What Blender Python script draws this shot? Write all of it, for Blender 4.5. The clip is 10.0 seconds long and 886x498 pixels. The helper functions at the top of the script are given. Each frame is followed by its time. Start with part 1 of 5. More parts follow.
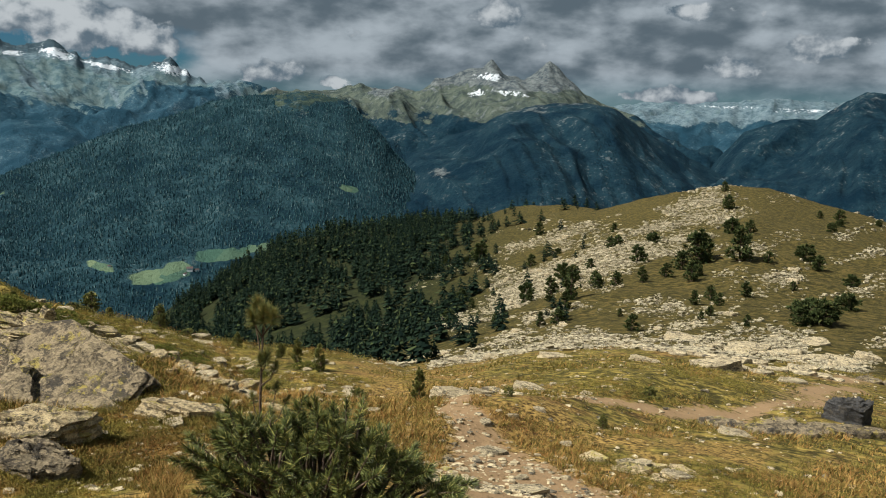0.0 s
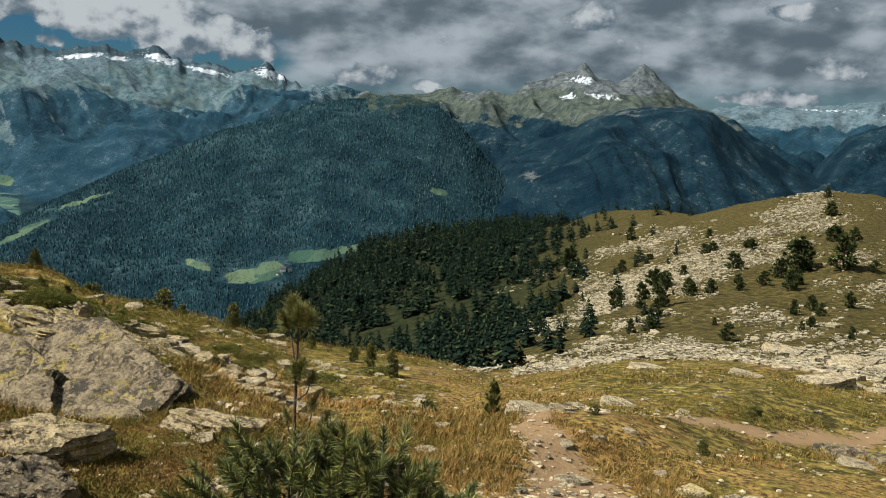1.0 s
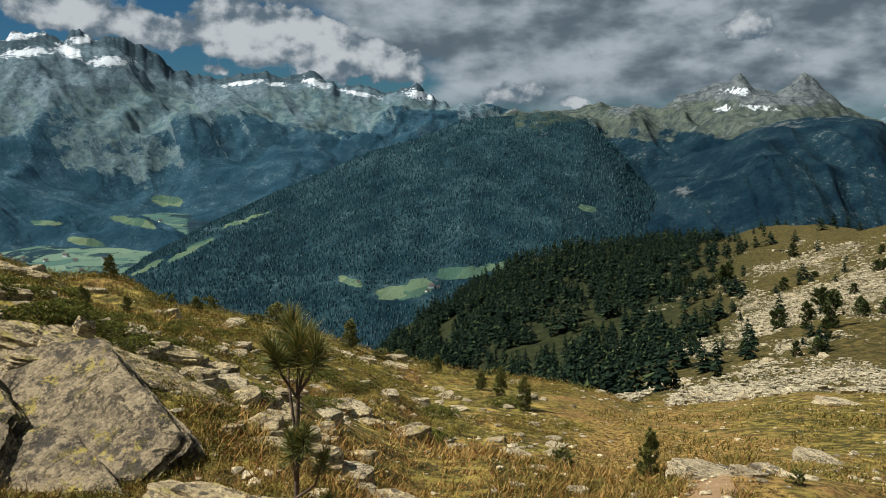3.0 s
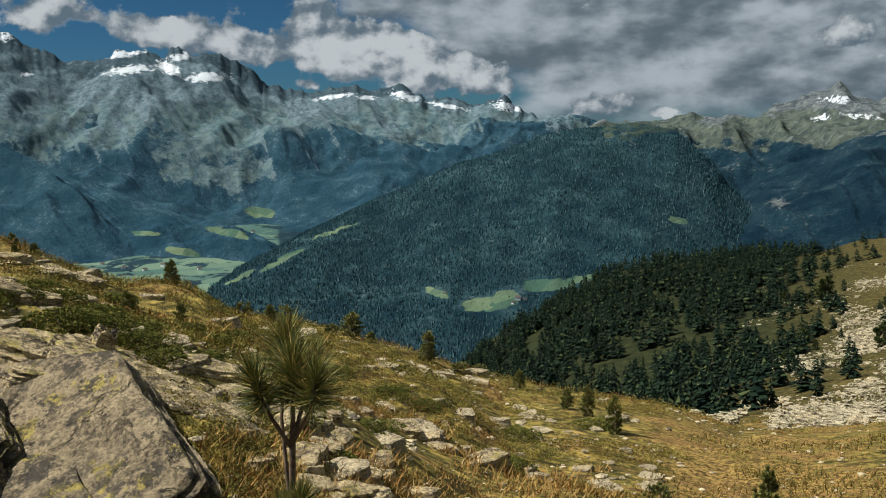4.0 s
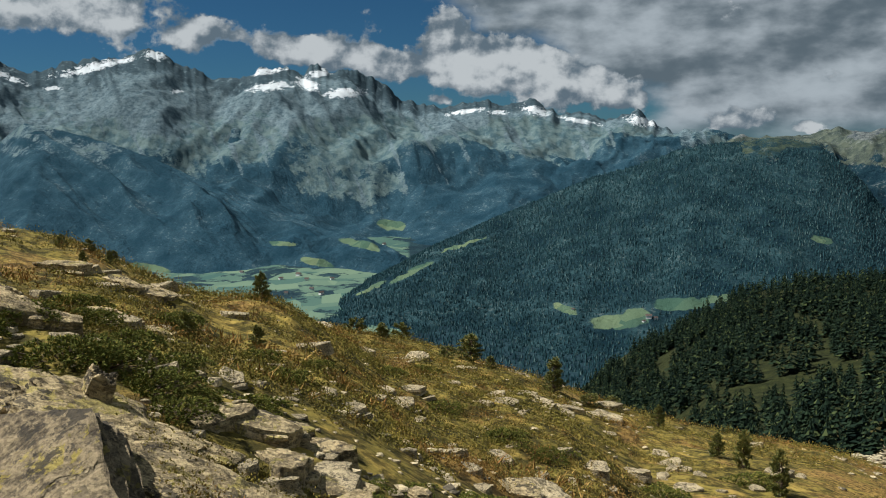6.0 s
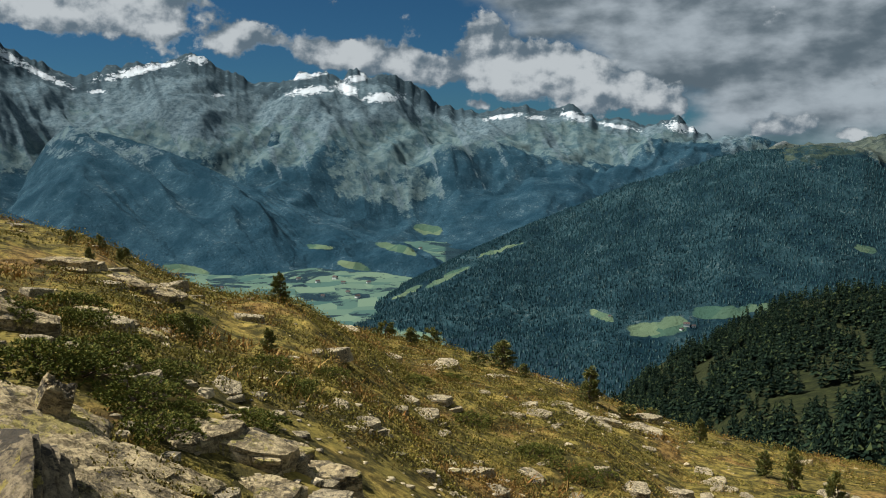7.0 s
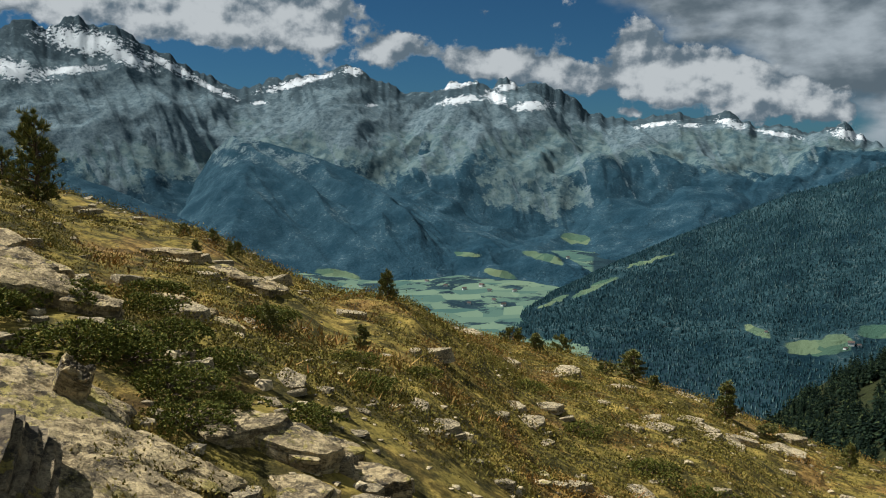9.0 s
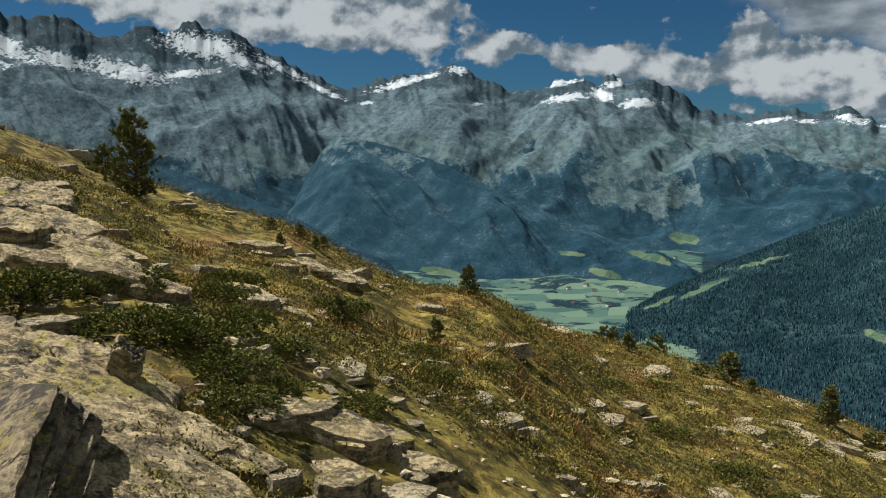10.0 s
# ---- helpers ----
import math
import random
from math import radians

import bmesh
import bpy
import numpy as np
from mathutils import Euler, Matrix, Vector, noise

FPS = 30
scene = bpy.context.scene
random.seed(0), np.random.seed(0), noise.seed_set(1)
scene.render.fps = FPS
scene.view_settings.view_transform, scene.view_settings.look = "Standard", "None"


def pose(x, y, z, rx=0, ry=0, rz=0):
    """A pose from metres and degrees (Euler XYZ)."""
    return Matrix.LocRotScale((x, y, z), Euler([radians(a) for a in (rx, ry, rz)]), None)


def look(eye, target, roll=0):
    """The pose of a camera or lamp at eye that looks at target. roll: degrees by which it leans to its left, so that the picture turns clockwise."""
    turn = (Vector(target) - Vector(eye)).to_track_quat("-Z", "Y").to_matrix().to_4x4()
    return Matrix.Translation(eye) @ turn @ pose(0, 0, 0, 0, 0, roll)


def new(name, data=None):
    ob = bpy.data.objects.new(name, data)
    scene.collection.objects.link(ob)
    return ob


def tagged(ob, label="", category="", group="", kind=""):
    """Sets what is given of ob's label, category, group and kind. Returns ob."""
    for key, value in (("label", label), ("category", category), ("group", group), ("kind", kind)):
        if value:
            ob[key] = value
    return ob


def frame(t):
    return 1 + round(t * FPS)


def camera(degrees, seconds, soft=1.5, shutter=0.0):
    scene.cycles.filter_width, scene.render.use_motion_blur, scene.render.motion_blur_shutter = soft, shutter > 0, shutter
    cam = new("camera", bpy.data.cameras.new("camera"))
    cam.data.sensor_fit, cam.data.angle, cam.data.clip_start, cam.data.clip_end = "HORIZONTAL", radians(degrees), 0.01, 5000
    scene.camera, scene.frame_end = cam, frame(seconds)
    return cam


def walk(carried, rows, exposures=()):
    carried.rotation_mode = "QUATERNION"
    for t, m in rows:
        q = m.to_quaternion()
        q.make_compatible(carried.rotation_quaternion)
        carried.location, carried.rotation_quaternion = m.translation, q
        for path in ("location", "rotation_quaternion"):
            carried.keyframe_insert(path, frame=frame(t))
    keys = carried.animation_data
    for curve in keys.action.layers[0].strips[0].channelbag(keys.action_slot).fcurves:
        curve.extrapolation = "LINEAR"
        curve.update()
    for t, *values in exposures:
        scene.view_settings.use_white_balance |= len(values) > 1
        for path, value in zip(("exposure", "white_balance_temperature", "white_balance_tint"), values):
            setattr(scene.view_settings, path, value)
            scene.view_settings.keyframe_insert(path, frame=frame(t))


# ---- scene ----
cam = camera(52.2, 10.0, soft=1.0)

# seconds, x, y, z, heading (clockwise from north), pitch, lean
PATH = [
    (0, -0.003, -0.016, 3.208, -0.02, -9.46, 1.27),
    (0.5, 0.080, 0.523, 3.076, -2.74, -9.43, 1.29),
    (1, 0.113, 1.181, 2.941, -5.73, -9.36, 1.20),
    (1.5, 0.113, 1.830, 2.787, -8.04, -9.07, 1.12),
    (2, 0.104, 2.592, 2.588, -10.55, -8.78, 0.51),
    (3.5, -0.154, 4.345, 2.269, -17.70, -8.02, -0.49),
    (4, -0.251, 4.846, 2.141, -20.72, -7.55, -0.74),
    (4.5, -0.312, 5.317, 2.052, -23.97, -7.12, -1.14),
    (5, -0.553, 5.804, 2.023, -26.20, -6.92, -1.01),
    (5.5, -0.744, 6.166, 1.982, -27.53, -6.73, -0.81),
    (7, -1.149, 7.111, 1.812, -31.22, -6.22, -0.22),
    (7.5, -1.207, 7.291, 1.760, -31.88, -6.04, -0.09),
    (8, -1.201, 7.438, 1.720, -33.75, -5.86, -0.06),
    (8.5, -1.165, 7.559, 1.688, -36.87, -5.77, -0.11),
    (9, -1.080, 7.664, 1.662, -40.56, -5.65, -0.20),
    (9.5, -1.000, 7.741, 1.644, -44.02, -5.68, -0.30),
    (10, -0.927, 7.837, 1.620, -47.17, -5.70, -0.43),
]


def aim(x, y, z, head, pitch, lean):
    h, p = radians(head), radians(pitch)
    way = Vector((math.sin(h) * math.cos(p), math.cos(h) * math.cos(p), math.sin(p)))
    eye = Vector((x, y, z))
    return look(eye, eye + way, lean)


walk(cam, [(t, aim(*row)) for t, *row in PATH], [(0.0, 0.6, 5850, 10), (10.0, 0.6, 5850, 10)])

# ---- sun and sky ----
SUN_AZ, SUN_EL = -112.0, 50.0
sun_from = Vector((math.sin(radians(SUN_AZ)) * math.cos(radians(SUN_EL)), math.cos(radians(SUN_AZ)) * math.cos(radians(SUN_EL)), math.sin(radians(SUN_EL))))
sun = new("sun", bpy.data.lights.new("sun", "SUN"))
sun.data.energy, sun.data.angle, sun.data.color = 5.0, radians(0.53), (1.0, 0.935, 0.80)
sun.matrix_world = look(sun_from * 60, (0, 0, 0))


class Nodes:
    """A short way to write node trees."""

    def __init__(self, tree):
        self.tree, self.n, self.l = tree, tree.nodes, tree.links

    def add(self, kind):
        return self.n.new(kind)

    def put(self, socket, value):
        if isinstance(value, bpy.types.NodeSocket):
            self.l.new(value, socket)
        elif value is not None:
            socket.default_value = value

    def math(self, op, a, b=None, c=None, clamp=False):
        node = self.add("ShaderNodeMath")
        node.operation, node.use_clamp = op, clamp
        for socket, value in zip(node.inputs, (a, b, c)):
            self.put(socket, value)
        return node.outputs[0]

    def mix(self, fac, a, b):
        node = self.add("ShaderNodeMix")
        node.data_type = "RGBA"
        self.put(node.inputs[0], fac)
        self.put(node.inputs[6], (*a, 1) if isinstance(a, tuple) else a)
        self.put(node.inputs[7], (*b, 1) if isinstance(b, tuple) else b)
        return node.outputs[2]

    def noise(self, vector, scale, detail=4.0, rough=0.55, distort=0.0):
        node = self.add("ShaderNodeTexNoise")
        self.put(node.inputs["Vector"], vector)
        for key, value in (("Scale", scale), ("Detail", detail), ("Roughness", rough), ("Distortion", distort)):
            node.inputs[key].default_value = value
        return node.outputs["Fac"]

    def voronoi(self, vector, scale, out="Distance", feature="F1"):
        node = self.add("ShaderNodeTexVoronoi")
        node.feature = feature
        self.put(node.inputs["Vector"], vector)
        node.inputs["Scale"].default_value = scale
        return node.outputs[out]

    def step(self, value, low, high):
        node = self.add("ShaderNodeMapRange")
        node.interpolation_type = "SMOOTHSTEP"
        self.put(node.inputs[0], value)
        node.inputs[1].default_value, node.inputs[2].default_value = low, high
        return node.outputs[0]

    def join(self, x, y, z=0.0):
        node = self.add("ShaderNodeCombineXYZ")
        for socket, value in zip(node.inputs, (x, y, z)):
            self.put(socket, value)
        return node.outputs[0]

    def scaled(self, vector, sx, sy, sz):
        node = self.add("ShaderNodeMapping")
        self.put(node.inputs["Vector"], vector)
        node.inputs["Scale"].default_value = (sx, sy, sz)
        return node.outputs[0]


def make_world():
    world = bpy.data.worlds.new("sky")
    scene.world = world
    world.use_nodes = True
    k = Nodes(world.node_tree)
    k.n.clear()
    sky = k.add("ShaderNodeTexSky")
    sky.sky_type, sky.sun_disc = "NISHITA", False
    sky.sun_elevation, sky.sun_rotation, sky.altitude = radians(SUN_EL), radians(SUN_AZ), 2100.0
    way = k.add("ShaderNodeTexCoord").outputs["Generated"]
    axes = k.add("ShaderNodeSeparateXYZ")
    k.put(axes.inputs[0], way)
    x, y, z = axes.outputs
    az = k.math("MULTIPLY", k.math("ARCTAN2", x, y), 57.2958)
    el = k.math("MULTIPLY", k.math("ARCSINE", z), 57.2958)
    low = k.join(k.math("MULTIPLY", az, 0.26), k.math("MULTIPLY", el, 0.50))
    lit = k.join(k.math("ADD", k.math("MULTIPLY", az, 0.26), -0.22), k.math("ADD", k.math("MULTIPLY", el, 0.50), 0.34))
    round_ = k.join(k.math("MULTIPLY", az, 0.40), k.math("MULTIPLY", el, 0.46))
    round_lit = k.join(k.math("ADD", k.math("MULTIPLY", az, 0.40), -0.16), k.math("ADD", k.math("MULTIPLY", el, 0.46), 0.24))
    billow = k.noise(low, 0.62, 7.0, 0.50)
    curl = k.noise(round_, 0.95, 10.0, 0.55)
    puff = k.noise(round_, 3.2, 5.0, 0.6)
    # the heaped clouds over the far range: bearing, height, half width, half height, weight
    heaps = [(-73.8, 10, 4.4, 0.8, 1), (-66, 9.9, 5, 1.3, 1), (-59.7, 9.4, 5.5, 1.5, 1.05), (-53.5, 8.4, 4.5, 1.5, 1.05), (-48.5, 8.3, 2.6, 1.6, 1), (-43.6, 6.7, 2.6, 0.8, 0.9), (-38.5, 6.1, 1.8, 0.9, 1), (-35, 5.7, 2.4, 1, 1), (-31.4, 4.7, 1.8, 0.7, 0.85), (-28.8, 6.2, 1.5, 1.5, 1.05), (-26.4, 5.1, 2.8, 1.4, 1.15), (-23, 4.4, 2.6, 1.6, 1.15), (-19.8, 3.5, 2.3, 1.1, 1.05), (-17.4, 2.7, 1.4, 0.7, 0.85), (-29, 2.9, 0.8, 0.35, 0.7), (-10.8, 1.3, 1.9, 0.65, 0.85), (-7.2, 1, 0.9, 0.5, 0.75), (3, 5.1, 1.9, 1, 0.85), (14.4, 5.4, 1.3, 0.5, 0.8), (17.1, 2.2, 1.7, 0.6, 0.75), (20.9, 3.2, 2.1, 0.8, 0.8), (12.5, 0.5, 2.2, 0.5, 0.7), (15.5, 0.4, 2.6, 0.45, 0.65)]
    total = None
    for a, e, ra, re, w in heaps:
        da = k.math("DIVIDE", k.math("SUBTRACT", az, float(a)), float(ra))
        de = k.math("DIVIDE", k.math("SUBTRACT", el, float(e)), float(re))
        d2 = k.math("ADD", k.math("MULTIPLY", da, da), k.math("MULTIPLY", de, de))
        g = k.math("MULTIPLY", k.math("EXPONENT", k.math("MULTIPLY", d2, -0.9)), float(w))
        total = g if total is None else k.math("ADD", total, g)
    body = k.math("ADD", total, k.math("MULTIPLY", k.math("SUBTRACT", curl, 0.5), 2.3))
    body = k.math("SUBTRACT", body, k.math("MULTIPLY", puff, 0.50))
    heap_mask = k.step(body, 0.06, 0.30)
    # the grey deck that covers the north and east
    up = k.math("ADD", z, 0.16)
    flat = k.join(k.math("DIVIDE", x, up), k.math("DIVIDE", y, up))
    sheet = k.noise(flat, 0.45, 4.0, 0.45, 0.3)
    edge = k.math("ADD", k.math("MULTIPLY", az, 0.085), k.math("ADD", 1.39, k.math("MULTIPLY", el, 0.149)))
    deck = k.math("ADD", edge, k.math("MULTIPLY", k.math("SUBTRACT", billow, 0.5), 1.3))
    deck_mask = k.step(deck, 0.15, 0.50)
    deck_mask = k.math("MULTIPLY", deck_mask, k.step(el, -1.0, 2.0))
    shade = k.noise(low, 0.50, 5.0, 0.48)
    relief = k.math("MULTIPLY", k.math("SUBTRACT", k.noise(low, 0.60, 7.0, 0.50), k.noise(lit, 0.60, 7.0, 0.50)), 2.0)
    bulge = k.math("MULTIPLY", k.math("SUBTRACT", k.noise(round_, 0.95, 6.0, 0.52), k.noise(round_lit, 0.95, 6.0, 0.52)), 2.1)
    deck_tone = k.math("ADD", relief, k.math("ADD", k.math("MULTIPLY", sheet, 0.45), k.math("MULTIPLY", shade, 0.65)))
    deck_col = k.mix(k.step(deck_tone, 0.27, 0.90), (0.135, 0.170, 0.186), (0.50, 0.535, 0.530))
    heap_tone = k.math("ADD", bulge, k.math("ADD", k.math("MULTIPLY", body, 0.42), k.math("SUBTRACT", k.math("MULTIPLY", shade, 0.36), k.math("MULTIPLY", puff, 0.22))))
    heap_col = k.mix(k.step(heap_tone, -0.02, 0.66), (0.150, 0.195, 0.222), (0.66, 0.665, 0.625))
    tint = k.add("ShaderNodeMix")
    tint.data_type, tint.blend_type = "RGBA", "MULTIPLY"
    tint.inputs[0].default_value = 1.0
    k.put(tint.inputs[6], sky.outputs[0])
    tint.inputs[7].default_value = (0.40, 0.80, 1.02, 1)
    blue = tint.outputs[2]
    bg_blue, bg_cloud = k.add("ShaderNodeBackground"), k.add("ShaderNodeBackground")
    k.put(bg_blue.inputs[0], blue)
    bg_blue.inputs[1].default_value = 0.0205
    cloud = k.mix(heap_mask, deck_col, heap_col)
    k.put(bg_cloud.inputs[0], cloud)
    bg_cloud.inputs[1].default_value = 0.53
    mixer, out = k.add("ShaderNodeMixShader"), k.add("ShaderNodeOutputWorld")
    k.put(mixer.inputs[0], k.math("MAXIMUM", heap_mask, deck_mask))
    k.put(mixer.inputs[1], bg_blue.outputs[0])
    k.put(mixer.inputs[2], bg_cloud.outputs[0])
    k.put(out.inputs[0], mixer.outputs[0])


make_world()

# ---- noise for the land ----


def lattice(ix, iy, seed):
    h = (ix.astype(np.int64) * 374761393 + iy.astype(np.int64) * 668265263 + seed * 982451653) & 0xFFFFFFFF
    h = ((h ^ (h >> 13)) * 1274126177) & 0xFFFFFFFF
    h = ((h ^ (h >> 16)) * 2246822519) & 0xFFFFFFFF
    return ((h ^ (h >> 15)) & 0xFFFFFF) / float(0xFFFFFF)


def vnoise(x, y, seed=0):
    x, y = np.asarray(x, float), np.asarray(y, float)
    ix, iy = np.floor(x), np.floor(y)
    fx, fy = x - ix, y - iy
    fx, fy = fx * fx * (3 - 2 * fx), fy * fy * (3 - 2 * fy)
    a, b = lattice(ix, iy, seed), lattice(ix + 1, iy, seed)
    c, d = lattice(ix, iy + 1, seed), lattice(ix + 1, iy + 1, seed)
    return (a + (b - a) * fx) * (1 - fy) + (c + (d - c) * fx) * fy


def fbm(x, y, octaves=4, seed=0, gain=0.5):
    total, amp, norm = 0.0, 1.0, 0.0
    for o in range(octaves):
        total = total + amp * (vnoise(np.asarray(x) * 2 ** o + 17.3 * o, np.asarray(y) * 2 ** o + 9.1 * o, seed + o) - 0.5)
        norm, amp = norm + amp, amp * gain
    return total / norm * 2


def ridged(x, y, octaves=4, seed=0):
    total, amp, norm = 0.0, 1.0, 0.0
    for o in range(octaves):
        n = vnoise(np.asarray(x) * 2 ** o + 7.7 * o, np.asarray(y) * 2 ** o + 3.3 * o, seed + o)
        total = total + amp * (1 - np.abs(2 * n - 1))
        norm, amp = norm + amp, amp * 0.5
    return total / norm


# ---- materials ----


def material(name, rough=0.85, spec=0.25):
    mat = bpy.data.materials.new(name)
    mat.use_nodes = True
    k = Nodes(mat.node_tree)
    k.bsdf = mat.node_tree.nodes["Principled BSDF"]
    k.bsdf.inputs["Roughness"].default_value = rough
    k.bsdf.inputs["Specular IOR Level"].default_value = spec
    k.obj = k.add("ShaderNodeTexCoord").outputs["Object"]
    return mat, k


def bump(k, height, strength, distance):
    node = k.add("ShaderNodeBump")
    node.inputs["Strength"].default_value, node.inputs["Distance"].default_value = strength, distance
    k.put(node.inputs["Height"], height)
    k.put(k.bsdf.inputs["Normal"], node.outputs[0])


def cover_channels(k, name="cover"):
    node = k.add("ShaderNodeAttribute")
    node.attribute_name = name
    axes = k.add("ShaderNodeSeparateColor")
    k.put(axes.inputs[0], node.outputs["Color"])
    return axes.outputs[0], axes.outputs[1], axes.outputs[2], node.outputs["Alpha"]


def ground_material():
    mat, k = material("alpine_turf", 0.95, 0.1)
    trail, scree, wood, valley = cover_channels(k)
    big = k.noise(k.obj, 0.35, 4, 0.6)
    mid = k.noise(k.obj, 1.6, 5, 0.65)
    fine = k.noise(k.obj, 14, 5, 0.7)
    grain = k.noise(k.obj, 70, 3, 0.7)
    axes = k.add("ShaderNodeSeparateXYZ")
    k.put(axes.inputs[0], k.obj)
    north = k.step(axes.outputs[1], 18.0, 60.0)
    wide_speck = k.math("MULTIPLY", k.noise(k.obj, 0.9, 8, 0.78), north)
    speck = k.math("ADD", k.math("MULTIPLY", k.noise(k.obj, 5.0, 6, 0.75), k.math("SUBTRACT", 1.0, north)), wide_speck)
    gold = k.mix(k.step(fine, 0.38, 0.62), (0.050, 0.030, 0.009), (0.38, 0.245, 0.070))
    heath = k.mix(k.step(speck, 0.42, 0.62), (0.042, 0.036, 0.010), (0.235, 0.180, 0.040))
    bright = k.mix(k.step(speck, 0.42, 0.60), (0.130, 0.092, 0.022), (0.42, 0.295, 0.072))
    rust = k.mix(k.step(speck, 0.40, 0.62), (0.075, 0.038, 0.014), (0.36, 0.190, 0.072))
    west = k.step(axes.outputs[0], 3.0, -5.0)
    damp = k.math("ADD", k.math("ADD", k.math("MULTIPLY", big, 0.6), k.math("MULTIPLY", mid, 0.5)), k.math("SUBTRACT", k.math("MULTIPLY", k.math("SUBTRACT", west, 0.26), 0.20), k.math("MULTIPLY", k.math("MULTIPLY", k.step(axes.outputs[1], 12.0, 20.0), west), 0.11)))
    beside = k.step(k.math("ABSOLUTE", k.math("ADD", axes.outputs[0], 0.8)), 3.2, 0.8)
    damp = k.math("ADD", damp, k.math("SUBTRACT", k.math("MULTIPLY", k.step(axes.outputs[1], 9.5, 13.0), 0.09), k.math("MULTIPLY", beside, 0.13)))
    gold = k.mix(north, gold, k.mix(k.step(speck, 0.3, 0.7), (0.028, 0.024, 0.007), (0.125, 0.084, 0.025)))
    patchy = k.math("MULTIPLY", k.math("MULTIPLY", k.math("SUBTRACT", k.noise(k.obj, 0.06, 6, 0.70), 0.37), north), 1.2)
    heath = k.mix(k.math("MULTIPLY", k.step(k.noise(k.obj, 2.3, 5, 0.65), 0.50, 0.64), 0.8), heath, bright)
    turf = k.mix(k.step(k.math("ADD", damp, patchy), 0.45, 0.56), gold, heath)
    turf = k.mix(k.math("MULTIPLY", k.step(k.noise(k.obj, 0.9, 6, 0.68), 0.52, 0.64), 0.50), turf, rust)
    turf = k.mix(k.math("MULTIPLY", north, 0.75), turf, k.mix(k.step(speck, 0.3, 0.66), (0.010, 0.010, 0.003), (0.064, 0.052, 0.016)))
    dx = k.math("DIVIDE", k.math("SUBTRACT", axes.outputs[0], 5.4), 3.0)
    dy = k.math("DIVIDE", k.math("SUBTRACT", axes.outputs[1], 16.6), 2.6)
    hollow = k.math("ADD", k.math("ADD", k.math("MULTIPLY", dx, dx), k.math("MULTIPLY", dy, dy)), k.math("MULTIPLY", mid, 1.2))
    turf = k.mix(k.math("MULTIPLY", k.step(hollow, 1.9, 1.2), 0.85), turf, heath)
    soil = k.mix(k.math("ADD", k.math("MULTIPLY", grain, 0.5), k.math("MULTIPLY", speck, 0.5)), (0.12, 0.072, 0.034), (0.44, 0.290, 0.150))
    far_tone = k.noise(k.obj, 0.35, 7, 0.75)
    stones = k.mix(k.step(k.noise(k.obj, 1.7, 6, 0.8), 0.40, 0.62), (0.040, 0.034, 0.015), (0.36, 0.30, 0.19))
    edge = k.math("MULTIPLY", k.math("SUBTRACT", k.math("ADD", k.math("MULTIPLY", fine, 0.5), k.math("MULTIPLY", k.noise(k.obj, 3.2, 5, 0.7), 0.5)), 0.5), 3.4)
    col = k.mix(k.step(k.math("ADD", trail, edge), 0.42, 0.72), turf, soil)
    col = k.mix(k.step(k.math("ADD", scree, k.math("MULTIPLY", k.math("SUBTRACT", k.noise(k.obj, 0.45, 7, 0.78, 0.5), 0.5), 3.0)), 0.44, 0.60), col, stones)
    # ground under the wood near black: shade between the trees is painted in
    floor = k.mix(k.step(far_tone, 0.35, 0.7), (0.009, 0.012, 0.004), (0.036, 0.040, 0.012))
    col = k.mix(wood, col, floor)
    cells = k.add("ShaderNodeTexVoronoi")
    k.put(cells.inputs["Vector"], k.scaled(k.obj, 1, 1, 0))
    cells.inputs["Scale"].default_value = 0.013
    sep = k.add("ShaderNodeSeparateColor")
    k.put(sep.inputs[0], cells.outputs["Color"])
    # valley meadow and forest tones carry the blue haze in their colour
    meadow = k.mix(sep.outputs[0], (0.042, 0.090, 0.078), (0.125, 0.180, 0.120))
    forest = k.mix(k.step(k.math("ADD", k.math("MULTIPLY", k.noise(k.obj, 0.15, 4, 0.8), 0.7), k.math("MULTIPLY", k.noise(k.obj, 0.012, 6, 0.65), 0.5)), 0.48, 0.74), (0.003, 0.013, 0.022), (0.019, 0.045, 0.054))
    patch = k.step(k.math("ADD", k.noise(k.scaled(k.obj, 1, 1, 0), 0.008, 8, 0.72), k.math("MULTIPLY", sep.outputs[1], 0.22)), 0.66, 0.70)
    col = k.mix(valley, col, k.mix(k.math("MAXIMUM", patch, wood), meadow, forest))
    k.put(k.bsdf.inputs["Base Color"], col)
    bump(k, k.math("ADD", k.math("ADD", k.math("MULTIPLY", fine, 0.6), k.math("MULTIPLY", speck, 1.1)), k.math("ADD", k.math("MULTIPLY", grain, 0.12), k.math("MULTIPLY", wide_speck, 3.5))), 1.0, 0.025)
    return mat


